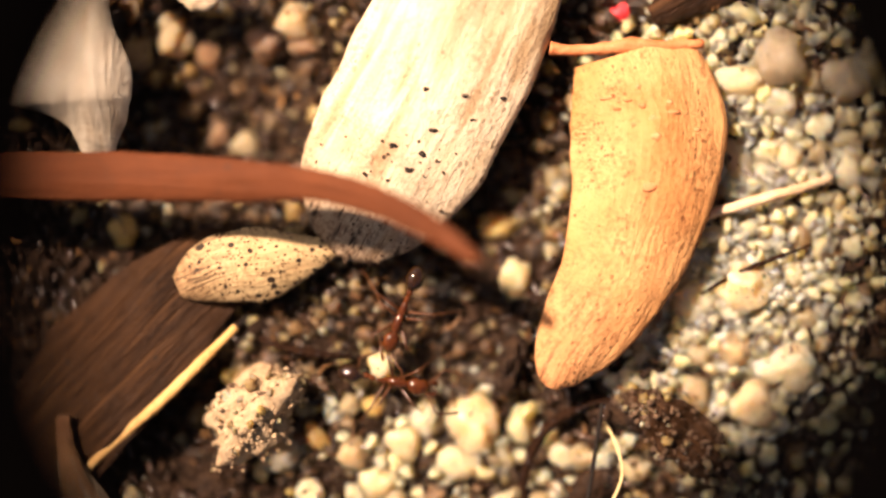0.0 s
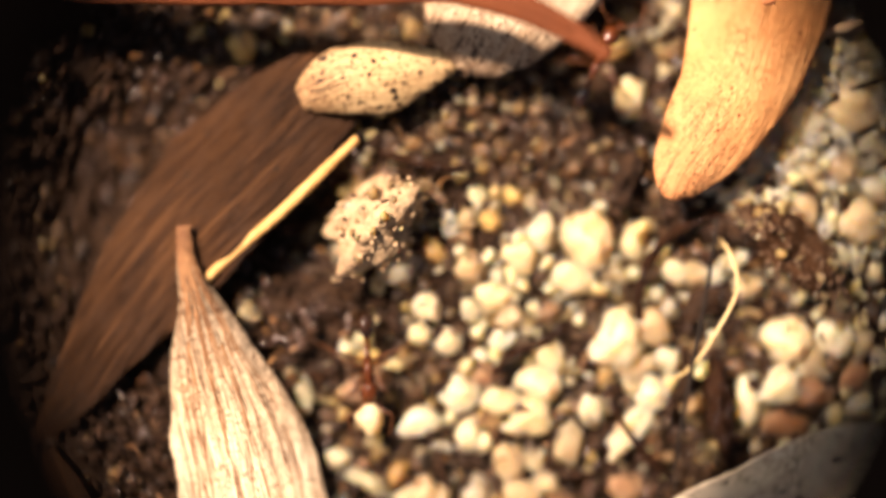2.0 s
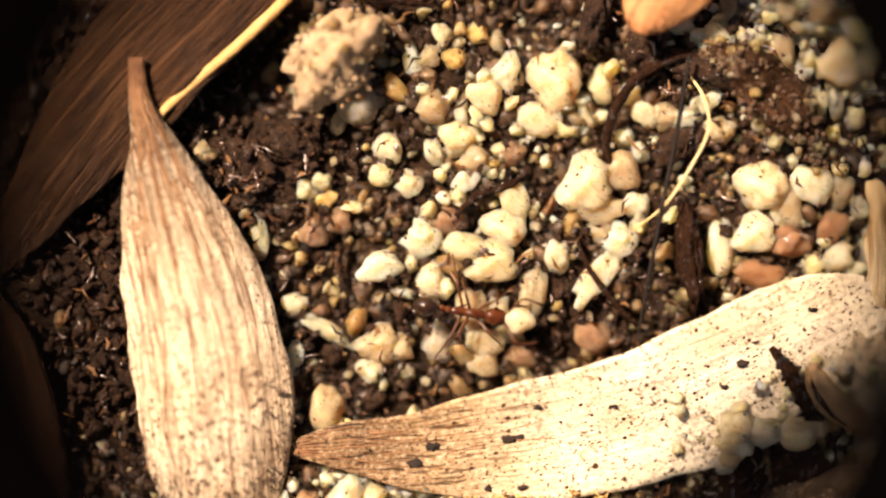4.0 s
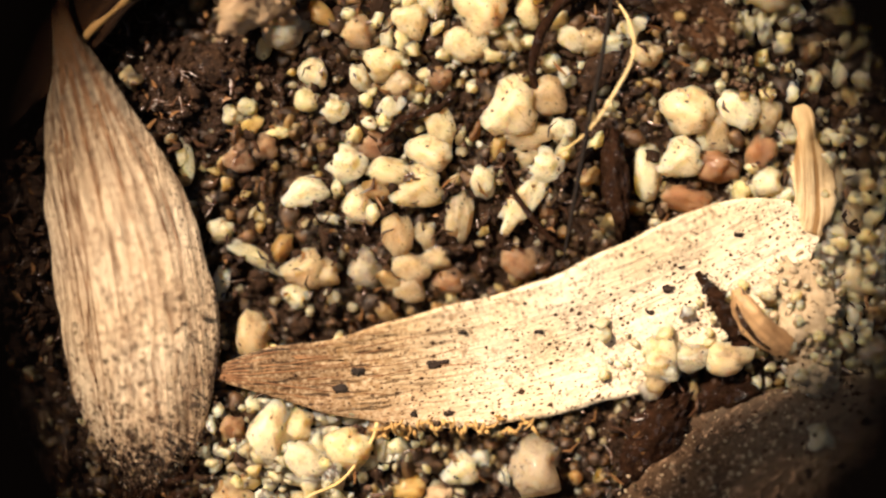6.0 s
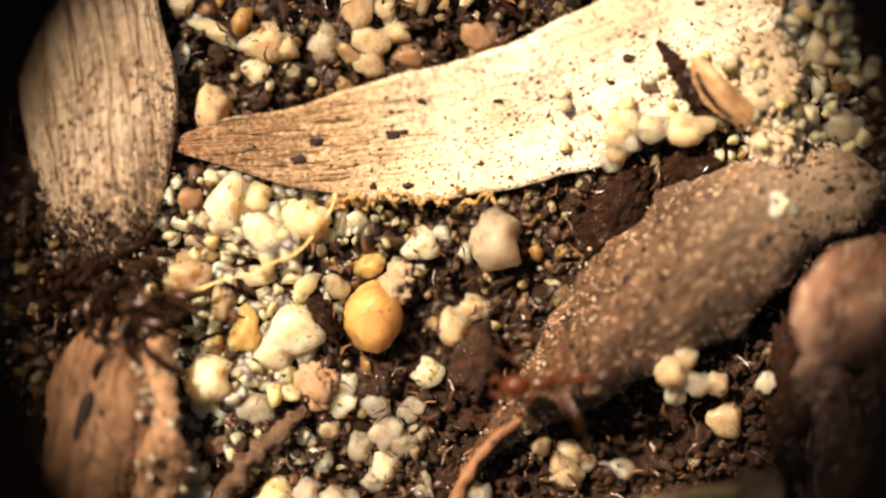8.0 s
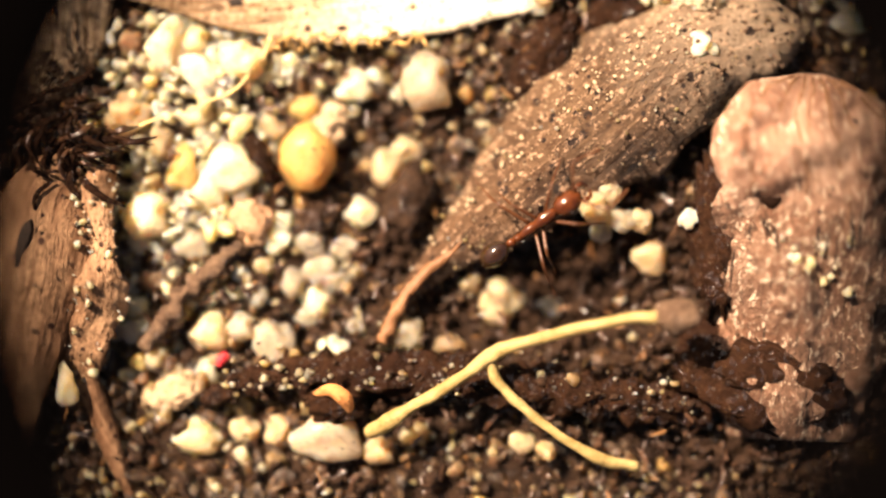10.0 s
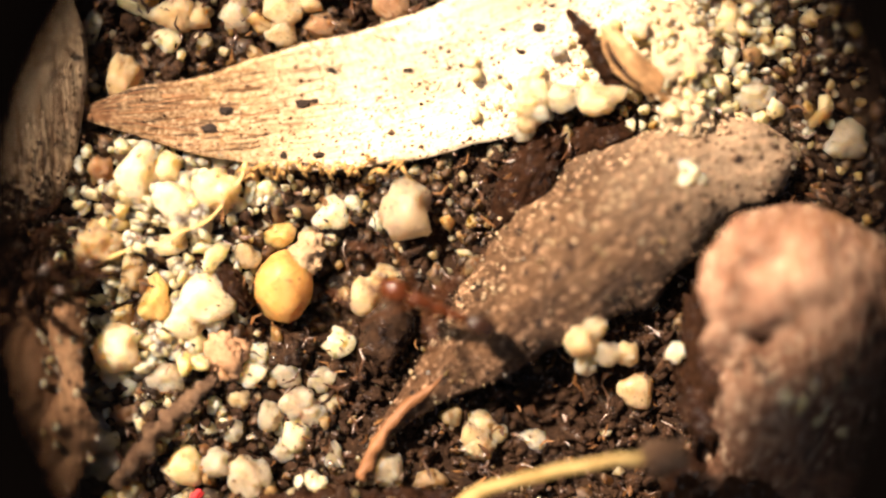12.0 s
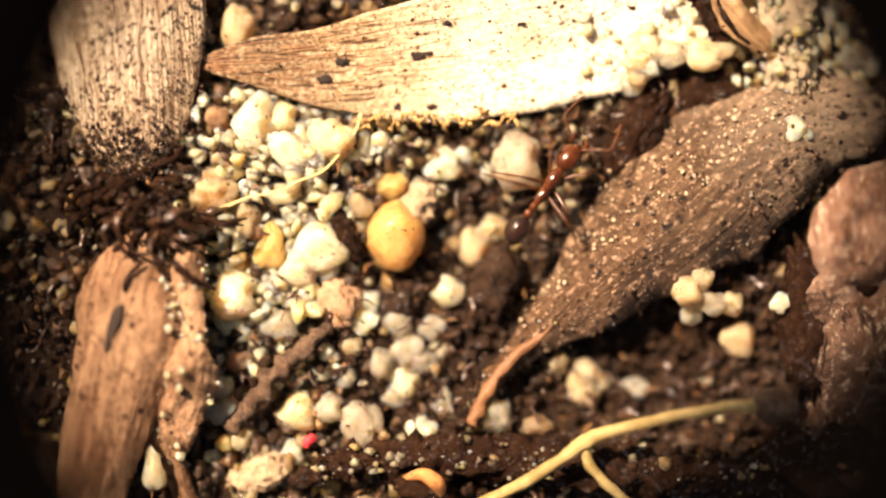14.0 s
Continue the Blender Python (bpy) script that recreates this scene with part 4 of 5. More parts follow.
on(ob, "root", tube([(-4.5, -14.75, 0.5, 0.03), (-3.9, -14.6, 0.6, 0.04), (-3.36, -14.38, 0.6, 0.022), (-2.9, -14.3, 0.62, 0.02), (-2.53, -14.1, 0.6, 0.024), (-2.0, -13.85, 0.5, 0.03), (-1.5, -13.2, 0.4, 0.03), (-1.35, -12.8, 0.4, 0.04)], 7, 40, 0.2, 3), FIBRE)
rng = random.Random(61)
for k in range(44):
    x, y, a, l = -1.35 + 2.9 * k / 43, -12.98 - 0.1 * math.sin(k * 0.9) + rng.uniform(-0.1, 0.1) + 0.06 * k / 29, rng.uniform(-1.9, 1.2), rng.uniform(0.06, 0.2)
    on(ob, "rootlet", tube([(x - l * math.cos(a), y - l * math.sin(a), 0.3, 0.014), (x, y + 0.05, 0.45, rng.uniform(0.02, 0.045)), (x + l * math.cos(a + 0.6), y + l * math.sin(a + 0.6), 0.32, 0.016)], 6, 12, 0.5, k), CRUMBLY, "crumbly yellow-brown rootlet")

ob = thing("root", 0.9, -20.1, 0.3, "yellow-green forked root with a knotted joint", "root")
on(ob, "main_root", tube([(0.55, -20.3, 0.6, 0.12), (0.95, -20.07, 0.9, 0.17), (1.35, -19.8, 1.0, 0.11), (1.8, -19.55, 1.1, 0.12), (2.4, -19.15, 1.15, 0.11), (2.8, -18.85, 1.2, 0.15), (3.2, -18.65, 1.3, 0.12), (4.1, -18.4, 1.5, 0.11), (5.3, -18.13, 1.8, 0.10), (5.9, -18.1, 1.8, 0.12), (6.25, -18.06, 1.8, 0.1)], 10, 70, 0.12, 5), YELLOW_ROOT)
on(ob, "side_root", tube([(2.8, -18.9, 1.15, 0.12), (2.95, -19.3, 1.1, 0.1), (3.45, -19.8, 1.0, 0.1), (4.1, -20.3, 0.9, 0.09), (4.9, -20.75, 0.7, 0.12), (5.6, -20.9, 0.5, 0.1)], 8, 40, 0.15, 6), YELLOW_ROOT)
on(ob, "knob", shifted(lump(0.42, 0.34, 0.32, 0.35, 0, 31, 3, 0.1), Matrix.Translation((6.2, -18.08, 1.75))), DUST, "earthy beige knob")

strand("twig", [(-3.75, -18.75, 0.2, 0.14), (-3.3, -18.2, 0.35, 0.2), (-2.8, -17.6, 0.42, 0.19), (-2.35, -17.15, 0.38, 0.15), (-1.9, -16.75, 0.3, 0.10)], DUST, "brown weathered twig half buried in sand", "twig", knots=0.6, seed=4)
ob = thing("stick", -2.6, -19.75, 0.1, "thick dark rotten stick with sand stuck along it", "stick")
on(ob, "bark", tube([(-2.6, -19.75, 0.15, 0.15), (-1.6, -19.35, 0.3, 0.28), (-0.4, -19.2, 0.4, 0.34), (1.0, -19.2, 0.42, 0.36), (2.6, -19.3, 0.4, 0.38), (4.2, -19.5, 0.4, 0.4), (5.8, -19.7, 0.3, 0.36), (7.0, -19.9, 0.1, 0.3)], 18, 110, 0.5, 7, 0.7), BARK)
rng = random.Random(77)
bits = {"sand_crust": [], "soil_crust": []}
for k in range(210):
    x, u, s = rng.uniform(-2.2, 6.6), rng.gauss(0, 0.24), 0.025 + 0.10 * rng.random() ** 3
    y = -19.25 - 0.03 * max(0, x - 1.5) ** 1.6 + u
    z = 0.42 + 0.25 * max(0, 1 - (u / 0.4) ** 2) ** 0.5
    bits["sand_crust" if k % 3 else "soil_crust"].append(shifted(lump(s, s * rng.uniform(0.6, 1.2), s * 0.7, 0.6, 3, k, 2), Matrix.Translation((x, y, z))))
on(ob, "sand_crust", merged(*bits["sand_crust"]), SAND, "sand grains stuck on")
on(ob, "soil_crust", merged(*bits["soil_crust"]), CRUMB, "dark soil crumbs")
strand("twig", [(1.7, -7.0, 0.1, 0.05), (1.5, -6.2, 0.3, 0.08), (1.75, -5.4, 0.35, 0.1), (2.3, -4.85, 0.4, 0.1), (3.1, -4.6, 0.35, 0.09), (4.3, -4.9, 0.2, 0.1), (5.2, -5.4, 0.1, 0.06)], BARK, "thin dark rootlet bent through the sand", "twig", knots=0.35, seed=12)
strand("twig", [(-1.3, -7.6, 0.2, 0.05), (-0.9, -7.2, 0.35, 0.08), (-0.3, -7.0, 0.3, 0.07), (0.1, -6.7, 0.2, 0.05)], BARK, "short dark twig among grains", "twig", knots=0.35, seed=13)
strand("twig", [(0.9, -7.9, 0.3, 0.03), (1.2, -8.6, 0.5, 0.05), (1.75, -9.3, 0.5, 0.06), (2.1, -9.6, 0.4, 0.05)], BARK, "thin brown rootlet beside the curved leaf", "twig", knots=0.3, seed=14)
strand("twig", [(4.9, -2.6, 0.4, 0.03), (5.6, -2.2, 0.55, 0.05), (6.4, -1.9, 0.55, 0.04), (7.0, -1.7, 0.4, 0.03)], BARK, "thin dark root on pale sand", "twig", knots=0.3, seed=15)
strand("twig", [(-3.5, -3.3, 0.2, 0.04), (-2.9, -3.5, 0.45, 0.08), (-2.3, -3.62, 0.5, 0.08), (-1.7, -3.7, 0.35, 0.04)], BARK, "dark brown twig beside the clod", "twig", knots=0.2, seed=16)


# ---- clods and chips ----
def clod(name, x, y, sx, sy, sz, material, label, category, rot=0, seed=0, z=0.0, fine=0.28):
    ob = new(name, mesh_of(lump(sx, sy, sz, 0.5, 0, seed, 4, fine), name, material))
    ob.location = (x * MM, y * MM, (gz(x, y) + sz * 0.55 + z) * MM)
    ob.rotation_euler = (0, 0, radians(rot))
    return tagged(ob, label, category)


ob = thing("soil_clod", -3.5, -4.65, 0.1, "pale pitted clod of cemented sand by the leaf", "clod")
bm = shifted(lump(1.0, 0.66, 0.62, 0.5, 0, 3, 4, 0.14), Matrix.Translation((-3.5, -4.65, 0.62)) @ Matrix.Rotation(radians(42), 4, "Z"))
tops = [v.co.copy() for v in bm.verts if v.co.z > 0.6]
on(ob, "core", bm, CLOD)
crust(ob, tops, "sand_crust", SAND, "sand grains set in it", 40, 0.08, 0.3, 21)
crust(ob, tops, "soil_crust", CLOD, "pale crumbs", 260, 0.04, 0.14, 22)
# Dark lumps on the surface put the shade of pits into colour.
for k, p in enumerate(tops[::60]):
    on(ob, "pit", shifted(lump(0.07 + 0.02 * (k % 3), 0.05, 0.05, 0.5, 0, k, 2), Matrix.Translation(p)), DUST, "small dark lump drawn as a shaded pit")
clod("soil_clod", 1.25, -15.95, 0.5, 0.66, 0.45, CRUMB, "rounded black soil clod", "clod", -10, 5, 0.05, 0.15)
clod("soil_clod", -0.22, -14.42, 0.36, 0.36, 0.32, CLOD, "pinkish crumb of cemented sand", "clod", 0, 8, 0.15)
clod("soil_clod", -0.6, -16.3, 0.42, 0.3, 0.3, CRUMB, "small dark soil crumb", "clod", 20, 9)
clod("bark_chip", -1.75, -15.0, 0.62, 0.3, 0.26, BARK, "dark chip of bark by the amber grain", "bark", -48, 10, 0.1)
clod("bark_chip", -1.75, -16.35, 0.42, 0.42, 0.34, TWIG, "reddish brown chip of bark", "bark", 20, 11)
clod("bark_chip", 3.05, -8.2, 0.22, 1.0, 0.4, BARK, "dark splinter of bark standing in sand", "bark", 4, 12, 0.2)
clod("bark_chip", 3.95, -13.0, 0.5, 1.05, 0.4, BARK, "dark wet chip of bark beneath the leaf", "bark", -32, 13)
clod("bark_chip", 5.2, -12.25, 0.6, 0.4, 0.35, BARK, "dark brown chip of bark", "bark", 20, 14)
clod("soil_clod", -4.4, -6.3, 0.55, 0.34, 0.3, CRUMB, "dark crumbling soil lump", "clod", -12, 15)
clod("soil_clod", 1.3, -3.9, 0.28, 0.5, 0.4, CRUMB, "dark root-bound soil lump", "clod", -20, 17)
clod("soil_clod", 3.6, -4.85, 0.85, 0.32, 0.3, CRUMB, "flat crust of dark soil", "clod", -12, 18)
clod("soil_clod", 3.0, -6.2, 0.6, 0.35, 0.3, CRUMB, "dark crumbling soil lump", "clod", 40, 19)
clod("soil_clod", -3.2, -19.55, 0.55, 0.3, 0.3, CLOD, "pale crumbling lump of sandy soil", "clod", 15, 20)
clod("bark_chip", -0.1, -19.75, 0.55, 0.35, 0.35, BARK, "dark hollow chip of bark", "bark", 10, 21, 0.3)
for x, y, sx, sy, rot, k in ((6.55, -10.7, 0.55, 0.85, 15, 61), (6.75, -11.9, 0.5, 0.6, -20, 62)):
    ob = thing("soil_clod", x, y, 0.1, "pale crumbling crust of sand between two leaves", "clod")
    bm = shifted(lump(sx, sy, 0.42, 0.6, 0, k, 4, 0.2), Matrix.Translation((x, y, 0.25)) @ Matrix.Rotation(radians(rot), 4, "Z"))
    tops = [v.co.copy() for v in bm.verts if v.co.z > 0.2]
    on(ob, "core", bm, PALE_CRUST)
    crust(ob, tops, "crumb_crust", PALE_CRUST, "pale crumbs", 160, 0.04, 0.2, k + 3)
    crust(ob, tops, "sand_crust", PALE_SAND, "pale sand grains set in it", 50, 0.06, 0.3, k)
    crust(ob, tops, "soil_crust", DUST, "brown crumbs in its pits", 60, 0.03, 0.1, k + 5)
clod("red_scrap", -2.26, -18.95, 0.15, 0.1, 0.1, RED_BIT, "tiny bright red scrap among grains", "scrap", 40, 22, 0.25, 0.1)
clod("red_scrap", -0.3, -17.45, 0.12, 0.08, 0.08, RED_BIT, "tiny dull red scrap among grains", "scrap", 10, 23, 0.15, 0.1)

clod("red_scrap", 3.45, 2.75, 0.2, 0.16, 0.12, RED_BIT, "tiny dull red scrap in shade", "scrap", 10, 24, 0.1, 0.1)
clod("soil_clod", 4.6, -5.3, 0.6, 0.25, 0.25, CRUMB, "dark crumbling soil lump", "clod", -30, 25)
clod("soil_clod", 2.2, -4.5, 0.3, 0.4, 0.25, CRUMB, "dark crumbling soil lump", "clod", 10, 26)

# Dark lumps added over bright sand, standing for shade below the curled leaf.
clod("bark_chip", 7.2, -16.6, 0.55, 1.6, 0.5, BARK, "dark lump added to darken the ground beneath the curled leaf", "bark", 6, 27, 0.3, 0.35)
clod("bark_chip", 7.9, -19.1, 1.5, 0.9, 0.6, BARK, "dark lump added to darken the ground at the end of the stick", "bark", -15, 28, 0.2, 0.35)
clod("bark_chip", 6.9, -18.9, 0.6, 0.5, 0.4, BARK, "dark lump added to darken the ground by the root", "bark", 30, 29, 0.1, 0.3)

# ---- sand grains ----
GRAIN_SHAPES = [mesh_of(lump(0.5, 0.5, 0.42, 0.46 + 0.1 * (k % 3), 1 + k % 4, 40 + k, 3, 0.06), "sand_grain", GRAIN["w"]) for k in range(12)]
NAMES = {"w": "pale cream weathered quartz grain", "y": "yellow stained quartz grain", "g": "amber-gold rounded grain", "t": "tan cloudy quartz grain", "b": "brown dark-stained grain", "c": "grey smoky translucent grain", "o": "rusty orange grain"}
placed = []
shapes = {}


def grain(x, y, w, h, rot, kind, z=0.0):
    """One grain of sand resting in the soil: width and height as seen from above."""
    k = len(placed) % 12
    if (k, kind) not in shapes:
        me = GRAIN_SHAPES[k].copy()
        me.materials[0] = GRAIN[kind]
        shapes[k, kind] = me
    ob = new("sand_grain", shapes[k, kind])
    t = min(w, h) * 0.9
    ob.location = (x * MM, y * MM, (gz(x, y) + 0.06 + t * 0.30 + z) * MM)
    ob.rotation_euler = (0, 0, radians(rot))
    ob.scale = (w * 1.08, h * 1.08, t)
    placed.append((x, y, max(w, h) * 0.5))
    return tagged(ob, NAMES[kind] + (" among loose sand" if max(w, h) < 0.75 else ", one of the larger ones"), "sand grain", "loose sand grains")


grain(-3.08, -5.44, 0.83, 0.77, 0, "c")
grain(0.59, -5.04, 0.86, 1.07, 0, "y")
grain(-0.42, -4.93, 0.56, 0.71, -20, "w")
grain(-0.74, -5.36, 0.64, 0.56, -30, "y")
grain(-1.75, -5.55, 0.62, 0.58, 0, "t")
grain(-1.18, -5.58, 0.26, 0.56, 0, "w")
grain(0.27, -5.76, 0.71, 0.58, 0, "w")
grain(-1.21, -6.12, 0.66, 0.58, 0, "y")
grain(-0.92, -6.55, 0.60, 0.45, -20, "t")
grain(-1.69, -6.36, 0.34, 0.51, 20, "w")
grain(-1.14, -6.92, 0.39, 0.62, -25, "w")
grain(-2.14, -6.99, 0.45, 0.49, 0, "w")
grain(-2.66, -6.81, 0.51, 0.39, 0, "y")
grain(-2.54, -6.34, 0.45, 0.58, 20, "w")
grain(1.06, -7.00, 0.95, 0.95, 0, "w")
grain(1.80, -6.73, 0.73, 0.65, 0, "t")
grain(1.46, -5.11, 0.47, 0.65, 0, "y")
grain(2.01, -5.25, 0.47, 0.43, 0, "w")
grain(2.30, -5.65, 0.54, 0.47, 0, "w")
grain(2.67, -5.69, 0.50, 0.47, 0, "t")
grain(-4.09, -7.10, 0.36, 0.34, 0, "y")
grain(-3.77, -6.93, 0.36, 0.34, 0, "y")
grain(-3.74, -7.28, 0.38, 0.34, 0, "g")
grain(-4.97, -7.91, 0.32, 0.90, 15, "y")
grain(-1.58, -4.22, 0.39, 0.45, 0, "y")
grain(-1.32, -4.65, 0.39, 0.36, 0, "g")
grain(-1.82, -4.62, 0.39, 0.39, 0, "t")
grain(-2.11, -4.68, 0.30, 0.68, 10, "w")
grain(-0.53, -4.32, 0.34, 0.43, 0, "t")
grain(-0.85, -4.11, 0.41, 0.43, 0, "g")
grain(-0.20, -7.27, 0.45, 0.67, 20, "y")
grain(-0.20, -6.41, 0.45, 0.43, 0, "b")
grain(2.15, -6.38, 0.34, 0.34, 0, "w")
grain(2.12, -7.34, 0.50, 0.45, 0, "w")
grain(1.36, -7.49, 0.90, 0.50, 0, "t")
grain(-1.90, -8.00, 0.66, 0.71, 0, "w")
grain(-1.10, -8.14, 0.82, 0.47, -10, "y")
grain(-0.37, -7.81, 0.75, 0.67, 0, "w")
grain(-0.66, -8.46, 0.94, 0.69, 0, "y")
grain(-2.69, -8.53, 0.81, 0.49, 20, "w")
grain(-1.75, -8.79, 0.56, 0.60, 0, "w")
grain(-2.25, -9.00, 0.45, 0.21, -15, "w")
grain(-1.00, -9.32, 0.51, 0.75, 0, "t")
grain(-0.45, -9.33, 0.37, 0.52, 25, "t")
grain(0.09, -9.00, 0.41, 0.67, 0, "t")
grain(0.63, -8.29, 0.45, 0.60, 0, "w")
grain(1.30, -8.72, 0.47, 1.27, -32, "w")
grain(1.80, -8.03, 0.60, 0.65, 0, "w")
grain(-3.69, -11.19, 0.62, 0.79, 0, "t")
grain(-2.87, -10.48, 0.45, 0.45, 0, "w")
grain(-2.76, -9.97, 0.75, 0.64, -20, "t")
grain(-0.74, -10.34, 0.54, 0.49, 0, "t")
grain(-0.02, -10.19, 0.67, 0.43, 0, "b")
grain(-0.23, -9.72, 0.58, 0.43, 0, "t")
grain(1.28, -9.83, 0.58, 0.56, 0, "b")
grain(-4.27, -9.24, 0.45, 0.41, 0, "w")
grain(-3.69, -9.73, 1.11, 0.28, -28, "y")
grain(-2.19, -10.48, 0.36, 0.34, 0, "t")
grain(-4.33, -10.26, 0.32, 0.60, 0, "w")
grain(-1.39, -7.66, 0.56, 0.49, 0, "b")
grain(2.83, -6.41, 0.43, 0.52, 0, "t")
grain(1.43, -7.86, 0.43, 0.39, 0, "t")
grain(-3.50, -7.70, 0.49, 0.43, 0, "b")
grain(-3.93, -7.91, 0.53, 0.47, 0, "b")
grain(3.69, -3.19, 0.60, 0.82, 30, "w")
grain(2.94, -3.94, 0.54, 0.43, 0, "w")
grain(3.59, -4.26, 0.50, 0.60, 0, "w")
grain(4.07, -4.53, 0.43, 0.39, 0, "w")
grain(3.80, -3.72, 0.43, 0.50, 0, "t")
grain(4.83, -4.47, 0.54, 0.82, 0, "t")
grain(3.32, -5.44, 0.50, 0.43, 0, "w")
grain(2.94, -5.71, 0.76, 0.43, 0, "w")
grain(3.70, -8.13, 0.56, 0.97, 0, "w")
grain(4.45, -7.00, 0.87, 0.82, 0, "w")
grain(4.24, -7.91, 0.82, 0.65, 0, "w")
grain(5.00, -7.38, 0.43, 0.76, 0, "t")
grain(-3.38, -13.02, 0.75, 0.99, -15, "w")
grain(-2.83, -12.83, 0.64, 0.62, 0, "y")
grain(-2.66, -13.51, 0.75, 0.62, -10, "w")
grain(-1.85, -13.33, 0.80, 0.80, 0, "y")
grain(-1.27, -13.28, 0.32, 0.58, 0, "w")
grain(-4.02, -12.89, 0.43, 0.43, 0, "b")
grain(-3.90, -13.64, 0.54, 0.32, 0, "t")
grain(-4.08, -14.30, 0.81, 0.79, 0, "t")
grain(-3.46, -14.80, 0.43, 0.64, 0, "t")
grain(-2.89, -14.32, 0.86, 0.36, 0, "w")
grain(-3.06, -15.34, 0.58, 0.75, 0, "g")
grain(-2.11, -15.33, 1.01, 0.82, 20, "w")
grain(-2.51, -15.73, 0.75, 0.64, 0, "w")
grain(-3.66, -16.13, 0.92, 0.94, 0, "w")
grain(-3.79, -16.72, 0.47, 0.51, 0, "w")
grain(-1.93, -15.79, 0.37, 0.37, 0, "w")
grain(-2.65, -16.31, 0.34, 0.30, 0, "w")
grain(-1.14, -16.34, 0.41, 0.52, 0, "w")
grain(-1.33, -16.73, 0.54, 0.43, 0, "w")
grain(0.36, -16.13, 0.54, 0.54, 0, "w")
grain(0.83, -15.25, 0.58, 0.65, 0, "t")
grain(-0.75, -14.11, 0.58, 0.43, 25, "g")
grain(0.18, -13.74, 0.65, 0.54, 0, "w")
grain(0.58, -13.55, 0.37, 0.35, 0, "w")
grain(1.04, -13.87, 0.28, 0.32, 0, "w")
grain(1.64, -13.54, 0.95, 1.15, 0, "c")
grain(-1.36, -14.51, 0.45, 0.39, -30, "t")
grain(-4.23, -16.97, 0.39, 0.32, 0, "c")
grain(-4.14, -17.67, 0.45, 0.43, 0, "c")
grain(-3.93, -17.96, 0.56, 0.47, 0, "w")
grain(-4.00, -18.40, 0.56, 0.49, 0, "c")
grain(-3.60, -17.42, 0.45, 0.47, 0, "b")
grain(-3.52, -18.90, 0.41, 0.43, 0, "t")
grain(-3.23, -19.19, 0.41, 0.39, 0, "t")
grain(-2.62, -19.22, 0.47, 0.43, 0, "w")
grain(-3.84, -19.01, 0.30, 0.30, 0, "g")
grain(-2.47, -18.42, 0.75, 0.62, 0, "y")
grain(-1.86, -18.28, 0.52, 0.54, 0, "c")
grain(-1.28, -18.63, 0.67, 0.80, 0, "c")
grain(-0.11, -18.77, 0.54, 0.54, 0, "w")
grain(-1.93, -17.30, 0.32, 0.32, 0, "w")
grain(-1.44, -17.14, 0.37, 0.37, 0, "t")
grain(-0.50, -17.24, 0.58, 0.58, 0, "c")
grain(-0.13, -17.42, 0.50, 0.50, 0, "c")
grain(-0.44, -17.82, 0.50, 0.58, 0, "w")
grain(0.18, -17.23, 0.32, 0.32, 0, "t")
grain(0.26, -18.22, 0.32, 0.45, 0, "c")
grain(-0.61, -16.70, 0.52, 0.50, 0, "c")
grain(2.94, -18.02, 0.61, 0.50, 0, "t")
grain(3.04, -17.57, 0.59, 0.39, -30, "t")
grain(3.30, -17.79, 0.33, 0.33, 0, "t")
grain(0.98, -19.19, 0.30, 0.41, 0, "w")
grain(-0.32, -19.38, 0.52, 0.22, 0, "t")
grain(1.31, -18.42, 0.54, 0.65, 0, "c")
grain(-0.01, -16.82, 0.47, 0.43, 0, "c")
grain(-0.64, -18.12, 0.43, 0.43, 0, "c")
grain(-0.92, -17.47, 0.43, 0.50, 0, "c")
grain(-1.61, -17.75, 0.39, 0.39, 0, "c")
grain(-4.39, -18.36, 0.43, 0.53, 0, "c")
grain(-2.81, -16.79, 0.64, 0.49, 0, "c")
grain(7.54, -10.10, 0.54, 0.69, 0, "w")
grain(5.95, -8.26, 0.56, 0.58, 0, "w")
grain(5.37, -6.96, 0.65, 0.73, 20, "w")
grain(5.97, -7.06, 0.46, 0.65, 0, "t")
grain(4.95, -8.05, 0.73, 0.52, 0, "o")
grain(4.49, -8.65, 0.94, 0.48, -10, "o")
grain(5.74, -7.79, 0.50, 0.63, 0, "o")
grain(8.05, -11.49, 0.69, 0.61, 0, "c")
grain(7.58, -10.76, 0.31, 0.46, 0, "w")
grain(7.20, -8.36, 0.42, 0.63, 0, "t")
grain(7.46, -9.04, 0.46, 0.56, 0, "t")
grain(4.85, -7.38, 0.38, 0.73, -20, "y")
grain(-1.61, -9.99, 0.60, 0.63, 0, "c")
grain(-2.29, -9.99, 0.52, 0.52, 0, "t")
grain(-0.73, -9.94, 0.63, 0.52, 0, "t")
grain(0.26, -8.94, 0.35, 0.83, 0, "t")
grain(6.74, -13.04, 0.54, 0.48, 0, "w", 0.9)
grain(4.47, -11.57, 0.52, 0.44, 0, "w", 0.6)
grain(5.16, -11.58, 0.73, 0.50, 0, "t", 0.5)
grain(3.86, -11.73, 0.59, 0.48, 0, "y", 0.6)
grain(3.82, -12.06, 0.42, 0.31, 0, "t", 0.5)
grain(4.11, -11.42, 0.38, 0.31, 0, "t", 0.6)
grain(5.79, -10.33, 0.42, 0.31, -20, "w", 0.7)
grain(4.06, -11.88, 0.31, 0.27, 0, "w", 0.6)
grain(3.27, -12.60, 0.36, 0.31, 0, "t")
grain(6.50, 1.95, 1.01, 1.08, 0, "c")
grain(7.70, 1.43, 0.86, 0.69, 0, "c")
grain(5.76, 1.41, 0.95, 0.60, 0, "w")
grain(5.51, 1.08, 0.58, 0.41, 0, "w")
